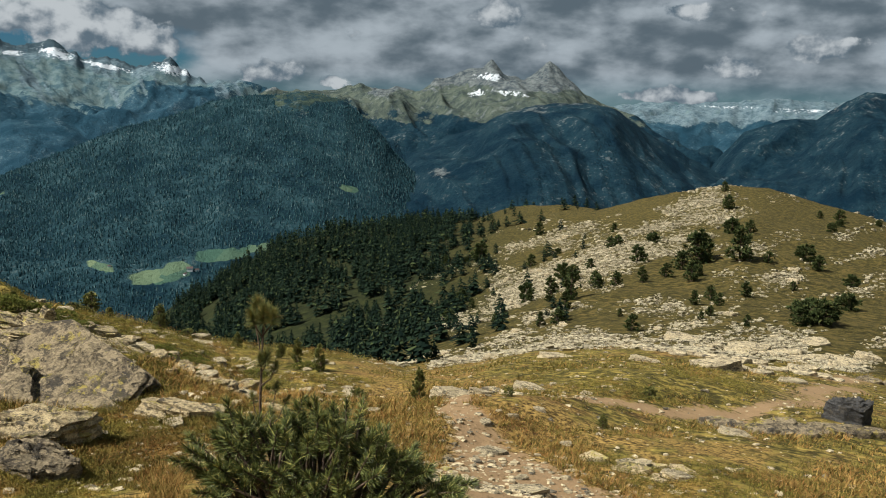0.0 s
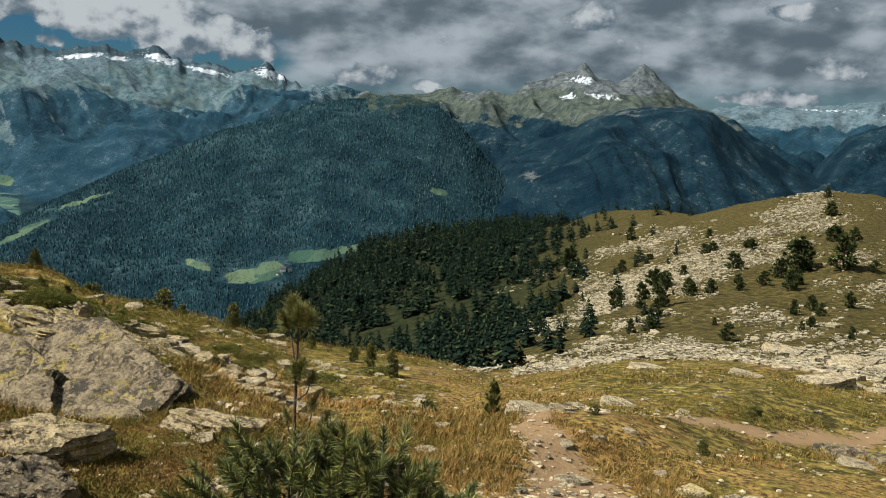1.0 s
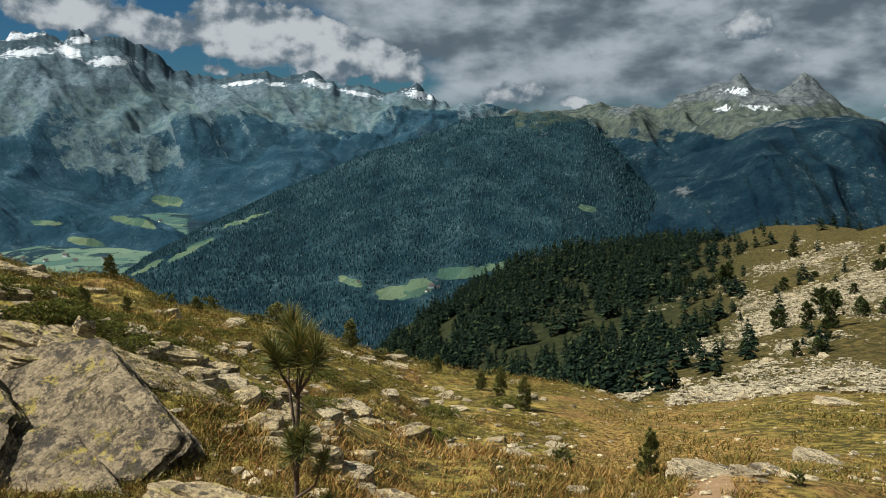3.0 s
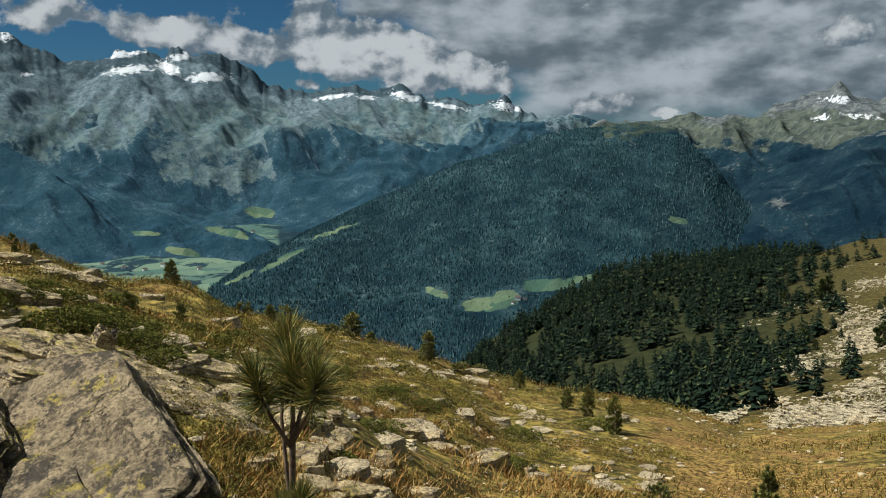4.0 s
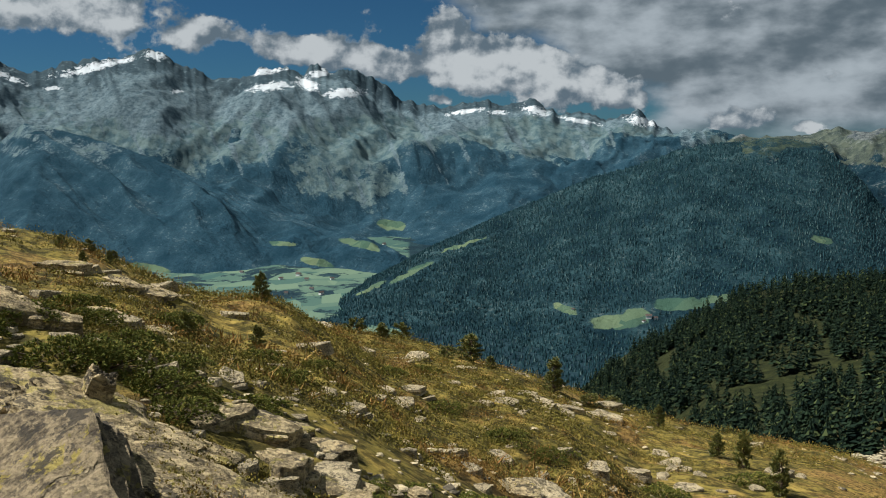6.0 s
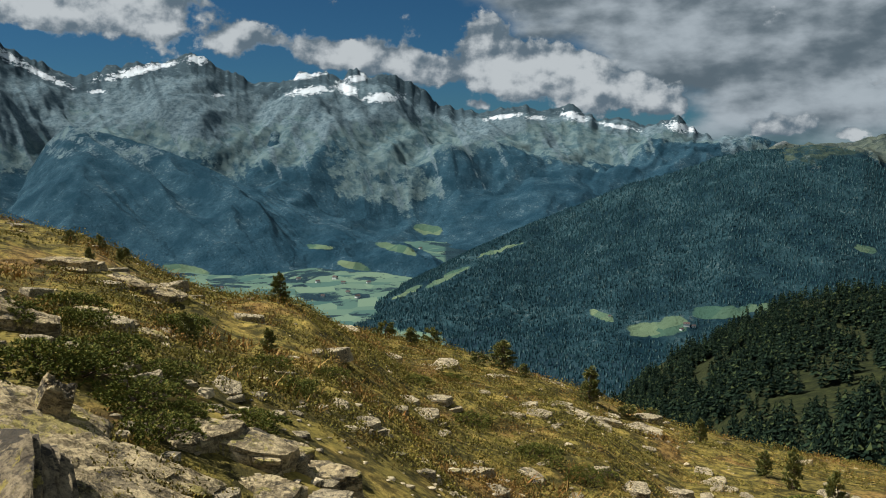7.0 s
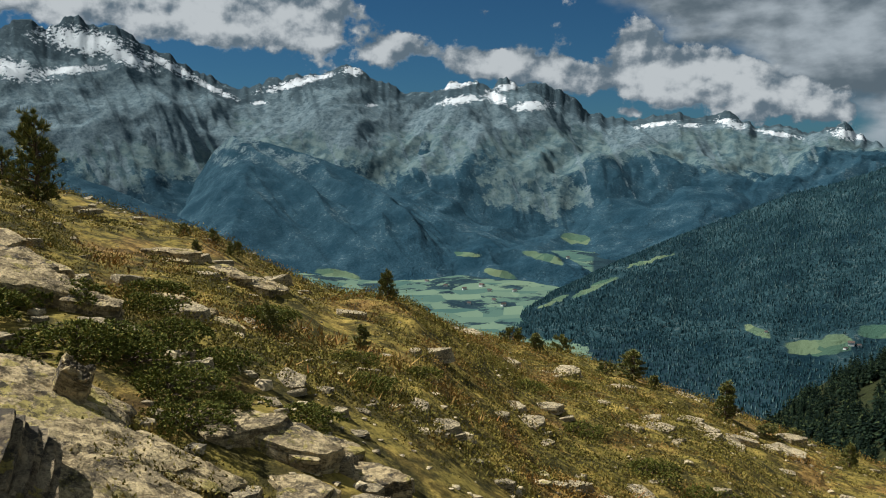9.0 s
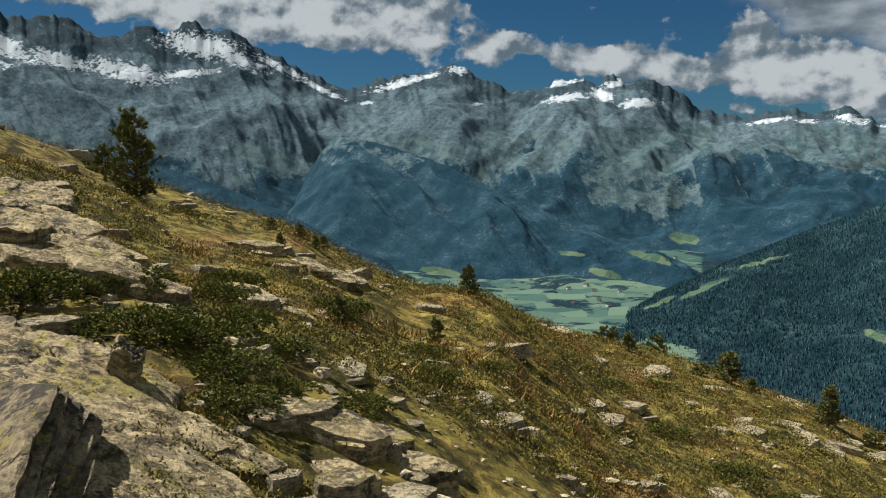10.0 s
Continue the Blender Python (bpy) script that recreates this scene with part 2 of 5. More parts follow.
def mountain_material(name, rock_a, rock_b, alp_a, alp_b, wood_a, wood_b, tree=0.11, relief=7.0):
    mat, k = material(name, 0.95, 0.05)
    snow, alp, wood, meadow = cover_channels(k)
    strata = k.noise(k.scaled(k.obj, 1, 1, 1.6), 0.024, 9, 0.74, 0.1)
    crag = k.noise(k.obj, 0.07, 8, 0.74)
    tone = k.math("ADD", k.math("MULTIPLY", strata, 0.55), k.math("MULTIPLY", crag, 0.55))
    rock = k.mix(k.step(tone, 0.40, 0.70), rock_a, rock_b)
    rock = k.mix(k.math("MULTIPLY", k.step(alp, -0.10, -0.55), 0.75), rock, tuple(v * 0.62 for v in rock_a))
    grass = k.mix(k.step(k.noise(k.obj, 0.022, 8, 0.70), 0.38, 0.62), alp_a, alp_b)
    crowns = k.voronoi(k.obj, tree)
    streak = k.noise(k.scaled(k.obj, 1, 1, 0.10), 0.040, 5, 0.6, 0.2)
    stand = k.noise(k.obj, 0.010, 7, 0.65)
    speckle = k.noise(k.obj, tree * 1.1, 4, 0.8)
    forest = k.mix(k.step(k.math("ADD", k.math("MULTIPLY", speckle, 0.45), k.math("MULTIPLY", stand, 0.8)), 0.50, 0.76), wood_a, wood_b)
    forest = k.mix(k.math("MULTIPLY", k.step(k.math("ADD", k.math("MULTIPLY", k.noise(k.obj, tree * 0.8, 3, 0.7), 0.6), k.math("MULTIPLY", stand, 0.5)), 0.62, 0.70), 0.40), forest, rock_b)
    ragged = k.math("MULTIPLY", k.math("SUBTRACT", k.noise(k.scaled(k.obj, 1, 1, 0.45), 0.026, 9, 0.74, 0.1), 0.5), 1.4)
    col = k.mix(k.step(k.math("ADD", alp, ragged), 0.42, 0.62), rock, grass)
    col = k.mix(k.math("MULTIPLY", k.step(streak, 0.56, 0.68), 0.55), col, rock_b)
    thin = k.math("ADD", k.math("SUBTRACT", wood, ragged), k.math("MULTIPLY", k.math("SUBTRACT", speckle, 0.5), 0.6))
    col = k.mix(k.step(thin, 0.41, 0.57), col, forest)
    fields = k.add("ShaderNodeTexVoronoi")
    k.put(fields.inputs["Vector"], k.scaled(k.obj, 1, 1, 0))
    fields.inputs["Scale"].default_value = 0.016
    sep = k.add("ShaderNodeSeparateColor")
    k.put(sep.inputs[0], fields.outputs["Color"])
    hay = k.mix(sep.outputs[0], (0.050, 0.100, 0.072), (0.150, 0.195, 0.108))
    col = k.mix(k.step(k.math("ADD", meadow, k.math("MULTIPLY", ragged, 0.12)), 0.44, 0.52), col, hay)
    white = k.math("ADD", snow, k.math("MULTIPLY", k.math("SUBTRACT", tone, 0.55), k.math("MULTIPLY", k.step(snow, -0.04, 0.25), 4.2)))
    col = k.mix(k.step(white, 0.44, 0.54), col, (0.60, 0.63, 0.65))
    k.put(k.bsdf.inputs["Base Color"], col)
    bump(k, k.math("SUBTRACT", k.math("ADD", strata, k.math("MULTIPLY", crag, 0.8)), k.math("MULTIPLY", crowns, 0.22)), 1.0, relief)
    return mat


def rock_material(name, dark, light, lichen, amount, size=1.0, relief=0.012):
    mat, k = material(name, 0.9, 0.2)
    pick = k.add("ShaderNodeObjectInfo").outputs["Random"]
    shift = k.add("ShaderNodeVectorMath")
    k.put(shift.inputs[0], k.obj)
    k.put(shift.inputs[1], k.join(k.math("MULTIPLY", pick, 31.0), k.math("MULTIPLY", pick, 17.0), pick))
    p = k.scaled(shift.outputs[0], size, size, size)
    beds = k.noise(k.scaled(p, 2, 2, 9), 2.0, 6, 0.68, 0.7)
    fine = k.noise(p, 26, 6, 0.72)
    tone = k.math("ADD", k.math("MULTIPLY", beds, 0.6), k.math("MULTIPLY", fine, 0.5))
    col = k.mix(k.step(tone, 0.42, 0.62), dark, light)
    col = k.mix(k.math("MULTIPLY", k.step(k.noise(p, 3.5, 7, 0.72, 0.6), 0.52, 0.64), 0.45), col, (0.17, 0.135, 0.085))
    pale = k.step(k.voronoi(p, 9.0), 0.34, 0.22)
    col = k.mix(k.math("MULTIPLY", pale, k.step(k.noise(p, 2.2, 3, 0.6), 0.45, 0.60)), col, light)
    spots = k.step(k.noise(p, 3.0, 7, 0.70, 0.3), 0.66 - amount, 0.69 - amount)
    col = k.mix(k.math("MULTIPLY", spots, 0.8), col, lichen)
    grain = k.step(k.noise(p, 40, 4, 0.75), 0.48, 0.60)
    col = k.mix(k.math("MULTIPLY", grain, 0.40), col, (0.075, 0.062, 0.042))
    gather = k.step(k.noise(p, 0.9, 4, 0.6), 0.34, 0.56)
    black = k.math("MULTIPLY", k.step(k.noise(p, 6, 7, 0.76), 0.51, 0.55), gather)
    col = k.mix(k.math("MULTIPLY", black, 0.85), col, (0.052, 0.045, 0.036))
    bent = k.add("ShaderNodeVectorMath")
    k.put(bent.inputs[0], k.scaled(p, 0.5, 0.8, 2.4))
    k.put(bent.inputs[1], k.join(k.math("MULTIPLY", k.noise(p, 1.6, 5, 0.6), 1.6), k.math("MULTIPLY", beds, 1.6), 0.0))
    crack = k.voronoi(bent.outputs[0], 0.8, feature="DISTANCE_TO_EDGE")
    deep = k.step(crack, 0.0, 0.035)
    col = k.mix(k.math("MULTIPLY", k.math("SUBTRACT", 1.0, deep), k.math("MULTIPLY", gather, 0.6)), col, (0.050, 0.042, 0.030))
    k.put(k.bsdf.inputs["Base Color"], col)
    bump(k, k.math("ADD", k.math("MULTIPLY", deep, 0.8), k.math("ADD", fine, k.math("MULTIPLY", beds, 2.2))), 1.0, relief)
    return mat


def leaf_material(name, dark, light, tip, rough=0.6, patches=(), calm=0.0):
    mat, k = material(name, rough, 0.3 if rough < 0.65 else 0.05)
    island = k.add("ShaderNodeNewGeometry").outputs["Random Per Island"]
    col = k.mix(island, dark, light)
    col = k.mix(k.step(island, 0.86, 0.93), col, tip)
    if calm:
        clump = k.step(k.noise(k.obj, 7.0, 4, 0.7), 0.36, 0.64)
        col = k.mix(calm, col, k.mix(clump, tuple(v * 0.45 for v in dark), light))
    for i, colour in enumerate(patches):
        area = k.step(k.noise(k.obj, 2.3 if i == 0 else 0.9, 6, 0.70), 0.49, 0.60)
        col = k.mix(k.math("MULTIPLY", area, k.math("ADD", 0.25, k.math("MULTIPLY", island, 0.6))), col, colour)
    col = k.mix(k.math("MULTIPLY", k.noise(k.obj, 3.0, 3, 0.5), 0.35), col, dark)
    k.put(k.bsdf.inputs["Base Color"], col)
    return mat


def plain_material(name, a, b, scale, rough=0.9):
    mat, k = material(name, rough, 0.2)
    n = k.noise(k.obj, scale, 5, 0.65)
    k.put(k.bsdf.inputs["Base Color"], k.mix(k.step(n, 0.3, 0.7), a, b))
    bump(k, n, 0.6, 0.01)
    return mat


TURF = ground_material()
# distance haze is mixed into these rock, grass and forest colours as blue
HAZY_RANGE = mountain_material("hazy_range", (0.044, 0.076, 0.098), (0.170, 0.222, 0.240), (0.054, 0.096, 0.114), (0.128, 0.175, 0.172), (0.013, 0.040, 0.061), (0.031, 0.070, 0.096), 0.11, 8.0)
# navy forest tones hold painted haze and the cloud shade on the lower slopes
HAZY_MASSIF = mountain_material("hazy_massif", (0.030, 0.044, 0.056), (0.190, 0.205, 0.195), (0.040, 0.055, 0.052), (0.100, 0.118, 0.090), (0.0045, 0.017, 0.029), (0.015, 0.038, 0.051), 0.11, 10.0)
# blue haze painted into the rock, pasture and forest of the long mountain
HAZY_WOODED = mountain_material("hazy_wooded_mountain", (0.040, 0.058, 0.062), (0.145, 0.172, 0.165), (0.022, 0.040, 0.036), (0.064, 0.084, 0.058), (0.006, 0.021, 0.031), (0.030, 0.066, 0.076), 0.13, 9.0)
STONE = rock_material("lichen_stone", (0.21, 0.165, 0.095), (0.60, 0.485, 0.290), (0.34, 0.285, 0.08), 0.06, 1.0, 0.006)
SCREE = rock_material("scree_stone", (0.24, 0.195, 0.112), (0.60, 0.510, 0.325), (0.28, 0.235, 0.09), 0.03, 1.0, 0.02)
BOULDER = rock_material("boulder_stone", (0.15, 0.110, 0.055), (0.60, 0.465, 0.250), (0.42, 0.340, 0.09), 0.11, 1.7, 0.018)
SLATE = rock_material("weathered_slab", (0.066, 0.050, 0.034), (0.40, 0.310, 0.180), (0.44, 0.345, 0.075), 0.10, 1.25, 0.034)
DARK_STONE = rock_material("dark_stone", (0.020, 0.020, 0.022), (0.085, 0.082, 0.078), (0.12, 0.10, 0.05), 0.0, 3.0, 0.010)
NEEDLE = leaf_material("pine_needles", (0.030, 0.044, 0.012), (0.36, 0.350, 0.095), (0.66, 0.42, 0.13), 0.45)
BUSH = leaf_material("dwarf_pine_needles", (0.012, 0.024, 0.007), (0.27, 0.285, 0.068), (0.56, 0.48, 0.13), 0.5)
HILL_NEEDLE = leaf_material("hill_pine_needles", (0.020, 0.032, 0.012), (0.105, 0.125, 0.040), (0.17, 0.16, 0.05), 0.8)
YOUNG = leaf_material("young_pine", (0.044, 0.058, 0.014), (0.27, 0.265, 0.060), (0.42, 0.33, 0.09), 0.6)
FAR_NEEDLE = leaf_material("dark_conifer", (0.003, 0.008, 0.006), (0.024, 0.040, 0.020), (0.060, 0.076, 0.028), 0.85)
SHRUB = leaf_material("dwarf_shrub", (0.044, 0.044, 0.011), (0.285, 0.245, 0.052), (0.46, 0.30, 0.07), 0.75, ((0.40, 0.305, 0.066), (0.38, 0.180, 0.062)), 0.58)
# needles of the far trees lightened and blued, haze included in the colour
HAZY_FOREST = leaf_material("hazy_forest", (0.010, 0.034, 0.044), (0.048, 0.102, 0.112), (0.095, 0.150, 0.148), 0.9)
JUNIPER = leaf_material("juniper", (0.046, 0.056, 0.012), (0.230, 0.240, 0.050), (0.36, 0.27, 0.06), 0.75)
BLADE = leaf_material("dry_grass", (0.13, 0.072, 0.020), (0.54, 0.350, 0.110), (0.36, 0.16, 0.05), 0.7)
GREEN_BLADE = leaf_material("green_grass", (0.058, 0.048, 0.012), (0.27, 0.215, 0.052), (0.40, 0.22, 0.07), 0.7)
BARK = plain_material("pine_bark", (0.05, 0.034, 0.022), (0.15, 0.105, 0.07), 30)
PLASTER = plain_material("white_plaster", (0.62, 0.62, 0.60), (0.75, 0.74, 0.72), 0.5)
ROOF = plain_material("dark_roof", (0.06, 0.045, 0.04), (0.11, 0.08, 0.07), 0.6)

# ---- mesh helpers ----


def mesh_from(name, verts, faces, mat, smooth=False, cover=None):
    """A mesh from arrays: verts (n, 3), faces (m, 3) or (m, 4)."""
    verts, faces = np.asarray(verts, np.float32), np.asarray(faces, np.int32)
    me = bpy.data.meshes.new(name)
    m, w = faces.shape
    me.vertices.add(len(verts))
    me.vertices.foreach_set("co", verts.ravel())
    me.loops.add(m * w)
    me.loops.foreach_set("vertex_index", faces.ravel())
    me.polygons.add(m)
    me.polygons.foreach_set("loop_start", np.arange(0, m * w, w, dtype=np.int32))
    me.polygons.foreach_set("use_smooth", np.full(m, smooth))
    me.update(calc_edges=True)
    me.materials.append(mat)
    if cover is not None:
        layer = me.color_attributes.new("cover", "FLOAT_COLOR", "POINT")
        layer.data.foreach_set("color", np.asarray(cover, np.float32).ravel())
    return me


def part(name, me, parent, label=""):
    ob = new(name, me)
    ob.parent = parent
    return tagged(ob, label=label)


def grid_faces(rows, cols, wrap=False):
    i, j = np.meshgrid(np.arange(rows - 1), np.arange(cols if wrap else cols - 1), indexing="ij")
    j2 = (j + 1) % cols
    return np.stack([i * cols + j, i * cols + j2, (i + 1) * cols + j2, (i + 1) * cols + j], -1).reshape(-1, 4)


def smoothstep(x, a, b):
    t = np.clip((np.asarray(x, float) - a) / (b - a), 0, 1)
    return t * t * (3 - 2 * t)


# ---- the land: heights along bearings from a point on the spur ----
HUB = (-0.9, 7.8)
AZ = [-180, -168, -140, -115, -90, -73, -65, -57, -50, -44, -37, -30, -24, -18, -12, -6, 0, 6, 12, 20, 30, 42, 70, 100, 140, 180]
LAND = {
    0.0: [0.03] * 26,
    4.0: [0.95, 1, 0.7, 0.83, 1.01, 0.91, 0.84, 0.55, 0.36, 0.14, -0.12, -0.49, -0.74, -0.8, -0.78, -0.88, -0.97, -0.94, -0.80, -0.68, -0.61, -0.81, -0.66, -0.4, 0.4, 0.95],
    10.0: [1.75, 1.7, 1.5, 2.23, 2.37, 1.73, 1.15, 0.94, 0.3, 0.01, -0.94, -1.3, -1.5, -2.13, -2.22, -2.34, -2.46, -2.46, -2.22, -2.0, -1.78, -2.01, -1.79, -1.7, 0.23, 1.75],
    16.0: [2.9, 2.9, 2.76, 3.61, 3.45, 2.17, 1.2, 0.32, -0.82, -1.12, -1.73, -2.12, -2.73, -3.22, -3.56, -3.66, -4.16, -4.0, -3.52, -3.22, -3.18, -3.34, -3, -3.23, -0.01, 2.9],
    22.0: [3.6, 3.66, 3.97, 4.85, 4.14, 1.92, 0.57, -0.87, -2.09, -2.45, -2.85, -3.5, -4.22, -5, -5.42, -5.53, -5.82, -5.53, -5.05, -4.75, -4.68, -4.74, -4.31, -4.58, -0.33, 3.6],
    30.0: [4.6, 5.2, 5.58, 6.24, 4.57, 0.87, -1.12, -3.17, -4.44, -4.96, -5.31, -6.54, -7.3, -8.01, -8.28, -8.32, -8.26, -7.88, -7.31, -6.83, -6.72, -6.69, -6.2, -6.5, -0.91, 4.6],
    38.0: [5.6, 6.4, 7.14, 7.33, 4.62, -0.7, -3.5, -6.18, -7.58, -8.45, -9.2, -10.32, -11.2, -11.66, -11.45, -11.08, -10.73, -10.23, -9.56, -8.92, -8.77, -8.67, -8.2, -8, -1.29, 5.6],
    64.0: [8, 10, 12, 10, 4, -7, -13, -18, -20, -22, -24, -25.2, -26, -25.2, -22.4, -20, -18.8, -17.8, -16.8, -15.8, -15.4, -15.2, -15, -14, -2.4, 8],
    120.0: [4, 12, 12, 4, -24, -40, -52, -60, -62, -64, -66, -67, -66, -54, -43, -36, -31, -27.2, -24.4, -22.8, -22.4, -22.4, -24, -24, -16, 4],
    240.0: [8, 12, 0, -40, -90, -110, -120, -126, -130, -132, -134, -134, -124, -86, -63, -56, -49, -39, -30.4, -25.6, -30, -38, -52, -56, -40, 8],
}
# crest of the spur to the north: bearing, slope angle seen from the path, distance
CREST = [(-24, -20, 470), (-20.5, -16.4, 472), (-18.5, -14.5, 474), (-16.7, -13.15, 475), (-14.6, -11.9, 477), (-12.2, -10.35, 479), (-9.3, -9, 475), (-6.2, -8.47, 468), (-2, -8.05, 458), (2.2, -7.55, 434), (4.4, -6.7, 420), (8.2, -6.45, 382), (10.3, -6.55, 357), (12.6, -5.85, 336), (15.1, -5.2, 318), (17.9, -4.75, 313), (20.3, -4.77, 309), (22.1, -5.25, 307), (23.8, -5.65, 304), (25.6, -6.05, 302), (30, -7.4, 300), (40, -11, 300)]
FLOOR = -335.0


def land_columns(az):
    """Knot distances and heights for each bearing of the array az."""
    az = np.asarray(az, float)
    radii = [np.full(az.shape, max(r, 0.1)) for r in LAND]
    heights = [np.interp(az, AZ, row) for row in LAND.values()]
    c = np.array(CREST)
    rc = np.interp(az, c[:, 0], c[:, 2])
    zc = 2.6 + rc * np.tan(np.radians(np.interp(az, c[:, 0], c[:, 1])))
    side = np.interp(az, [-180, -60, -24.5, -23.5, 38, 60, 180], [20, -230, -225, -176, -56, -120, 20])
    inside = (az > -24) & (az < 38)
    zc = np.where(inside, zc, side)
    radii += [rc, rc + 50, rc + 340, np.full(az.shape, 1300.0), np.full(az.shape, 6000.0)]
    heights += [zc, zc - 7, np.minimum(zc - 150, -260), np.full(az.shape, FLOOR), np.full(az.shape, FLOOR)]
    return np.stack(radii, -1), np.stack(heights, -1)


def land(x, y):
    """Height of the ground at points."""
    dx, dy = np.asarray(x, float) - HUB[0], np.asarray(y, float) - HUB[1]
    shape = dx.shape
    dx, dy = dx.ravel(), dy.ravel()
    r, az = np.hypot(dx, dy), np.degrees(np.arctan2(dx, dy))
    rk, zk = land_columns(az)
    lr, lk = np.log(np.maximum(r, 0.1) + 2.4), np.log(rk + 2.4)
    i = np.clip((lk <= lr[:, None]).sum(1) - 1, 0, rk.shape[1] - 2)
    n = np.arange(len(r))
    f = np.clip((lr - lk[n, i]) / (lk[n, i + 1] - lk[n, i]), 0, 1)
    z = zk[n, i] * (1 - f) + zk[n, i + 1] * f
    px, py = dx + HUB[0], dy + HUB[1]
    far = np.clip(r / 50, 0, 1)
    z = z + fbm(px * 0.45, py * 0.45, 5, 3) * 0.14 * (0.4 + 0.6 * np.clip(r / 8, 0, 1)) + fbm(px * 0.11, py * 0.11, 4, 5) * 0.60 * far
    z = z + fbm(px * 0.015, py * 0.015, 5, 9) * 5.2 * np.clip((r - 50) / 120, 0, 1) * (1 - 0.7 * smoothstep(r, 220, 300))
    z = z + fbm(px * 1.2, py * 1.2, 3, 13) * 0.15 * smoothstep(r, 3.2, 8.0) * (1 - smoothstep(r, 28, 52)) * smoothstep(-px, 1.6, 4.8)
    z = z - 0.44 * np.exp(-((px + 3.85) / 1.15) ** 2 - ((py - 7.88) / 0.55) ** 2)
    z = z + fbm(px * 0.004, py * 0.004, 5, 11) * 14 * np.clip((r - 600) / 500, 0, 1)
    return z.reshape(shape)


def trail_line(x, y):
    """How much of the ground is trodden path at points."""
    x, y = np.asarray(x, float), np.asarray(y, float)
    wob = fbm(y * 0.35, x * 0.35, 4, 21) * 0.9
    main = np.interp(y, [-12, 0, 4, 7.5, 9.3, 10.4, 11.5, 13.2], [1.2, 1.35, 1.35, 1.05, 0.4, 0.15, 0.25, 0.25])
    wide = np.interp(y, [-12, 4, 8, 9.3, 10.4, 11.5, 13.2], [1.2, 1.15, 0.90, 0.40, 0.28, 0.24, 0.15])
    a = (1 - smoothstep(np.abs(x - main + wob * 0.5), wide * 0.3, wide * 1.7 + 0.04)) * 0.9
    side = np.interp(x, [2.2, 2.7, 3.6, 4.65, 5.6, 7.8, 10.0, 18.0], [12.9, 13.15, 13.4, 14.2, 15.1, 18.1, 21.5, 39.0])
    b = (1 - smoothstep(np.abs(y - side + wob * 0.3) / (1 + 0.35 * np.clip(x - 3, 0, 9)), 0.12, 0.42)) * (x > 1.9) * (x < 14)
    return np.maximum(a * (y < 13.2), b)


def stony(x, y, z):
    """How thick the stones lie on the hill and the saddle, by bearing and angle from the path."""
    a, e = np.degrees(np.arctan2(x, y)), np.degrees(np.arctan2(z - 3.2, np.hypot(x, y)))
    n = fbm(a * 0.34 + e * 0.3, e * 1.5 - a * 0.45, 5, 77)
    belt = np.exp(-((e - (-13.0 + 0.47 * (a - 2.6))) / 1.3) ** 2) * smoothstep(a, 0, 4) * (1 - smoothstep(a, 15, 19))
    upper = np.exp(-((e - (-9.9 + 0.36 * (a - 3.0))) / 0.5) ** 2) * smoothstep(a, 1, 4) * (1 - smoothstep(a, 9, 12))
    band = np.exp(-((e + 14.8 + 0.4 * np.sin(a * 0.6)) / 0.8) ** 2) * smoothstep(a, 2, 8)
    foot = np.exp(-((e + 16.0 - 0.10 * a) / 0.75) ** 2) * smoothstep(a, 0, 4) * (1 - smoothstep(a, 9, 14)) * 0.9
    right = 0.22 * smoothstep(a, 9, 17) * smoothstep(-e, 7.5, 9.5)
    return np.clip(1.25 * belt + 0.7 * upper + 0.55 * band + 0.8 * foot + 1.1 * right + 1.1 * n - 0.06, 0, 1)


def make_ground():
    az = np.concatenate([np.arange(-78, 33, 0.2), np.arange(33, 282, 3.0)])
    r = np.concatenate([[0.1], np.geomspace(0.5, 60, 240), np.geomspace(62, 840, 120), np.geomspace(880, 4930, 38)])
    a = (az + 180) % 360 - 180
    A, R = np.meshgrid(np.radians(a), r)
    X, Y = HUB[0] + R * np.sin(A), HUB[1] + R * np.cos(A)
    Z = land(X, Y)
    D = np.degrees(A)
    cover = np.zeros(X.shape + (4,))
    cover[..., 0] = trail_line(X, Y) * (R < 45)
    hill = smoothstep(D, -1, 5) * (1 - smoothstep(D, 30, 36)) * smoothstep(R, 18, 45) * (R < 600)
    cover[..., 1] = hill * stony(X, Y, Z) * 0.62
    wood = smoothstep(R, 80, 140) * (1 - smoothstep(D, -3, 8))
    wood = np.maximum(wood, smoothstep(R, 30, 60) * (1 - smoothstep(D, -9, -1)) * smoothstep(D, -20, -13) * 0.8)
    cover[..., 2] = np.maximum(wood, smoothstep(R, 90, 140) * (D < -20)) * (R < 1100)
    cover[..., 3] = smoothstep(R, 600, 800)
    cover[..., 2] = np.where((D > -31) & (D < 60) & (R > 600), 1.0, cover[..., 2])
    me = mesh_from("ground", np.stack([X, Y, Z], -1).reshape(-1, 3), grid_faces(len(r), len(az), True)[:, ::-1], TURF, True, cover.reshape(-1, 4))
    tagged(new("ground", me), "mountain spur with dry golden turf and a stony trail", "ground", kind="structure")


make_ground()

# ---- the mountains ----


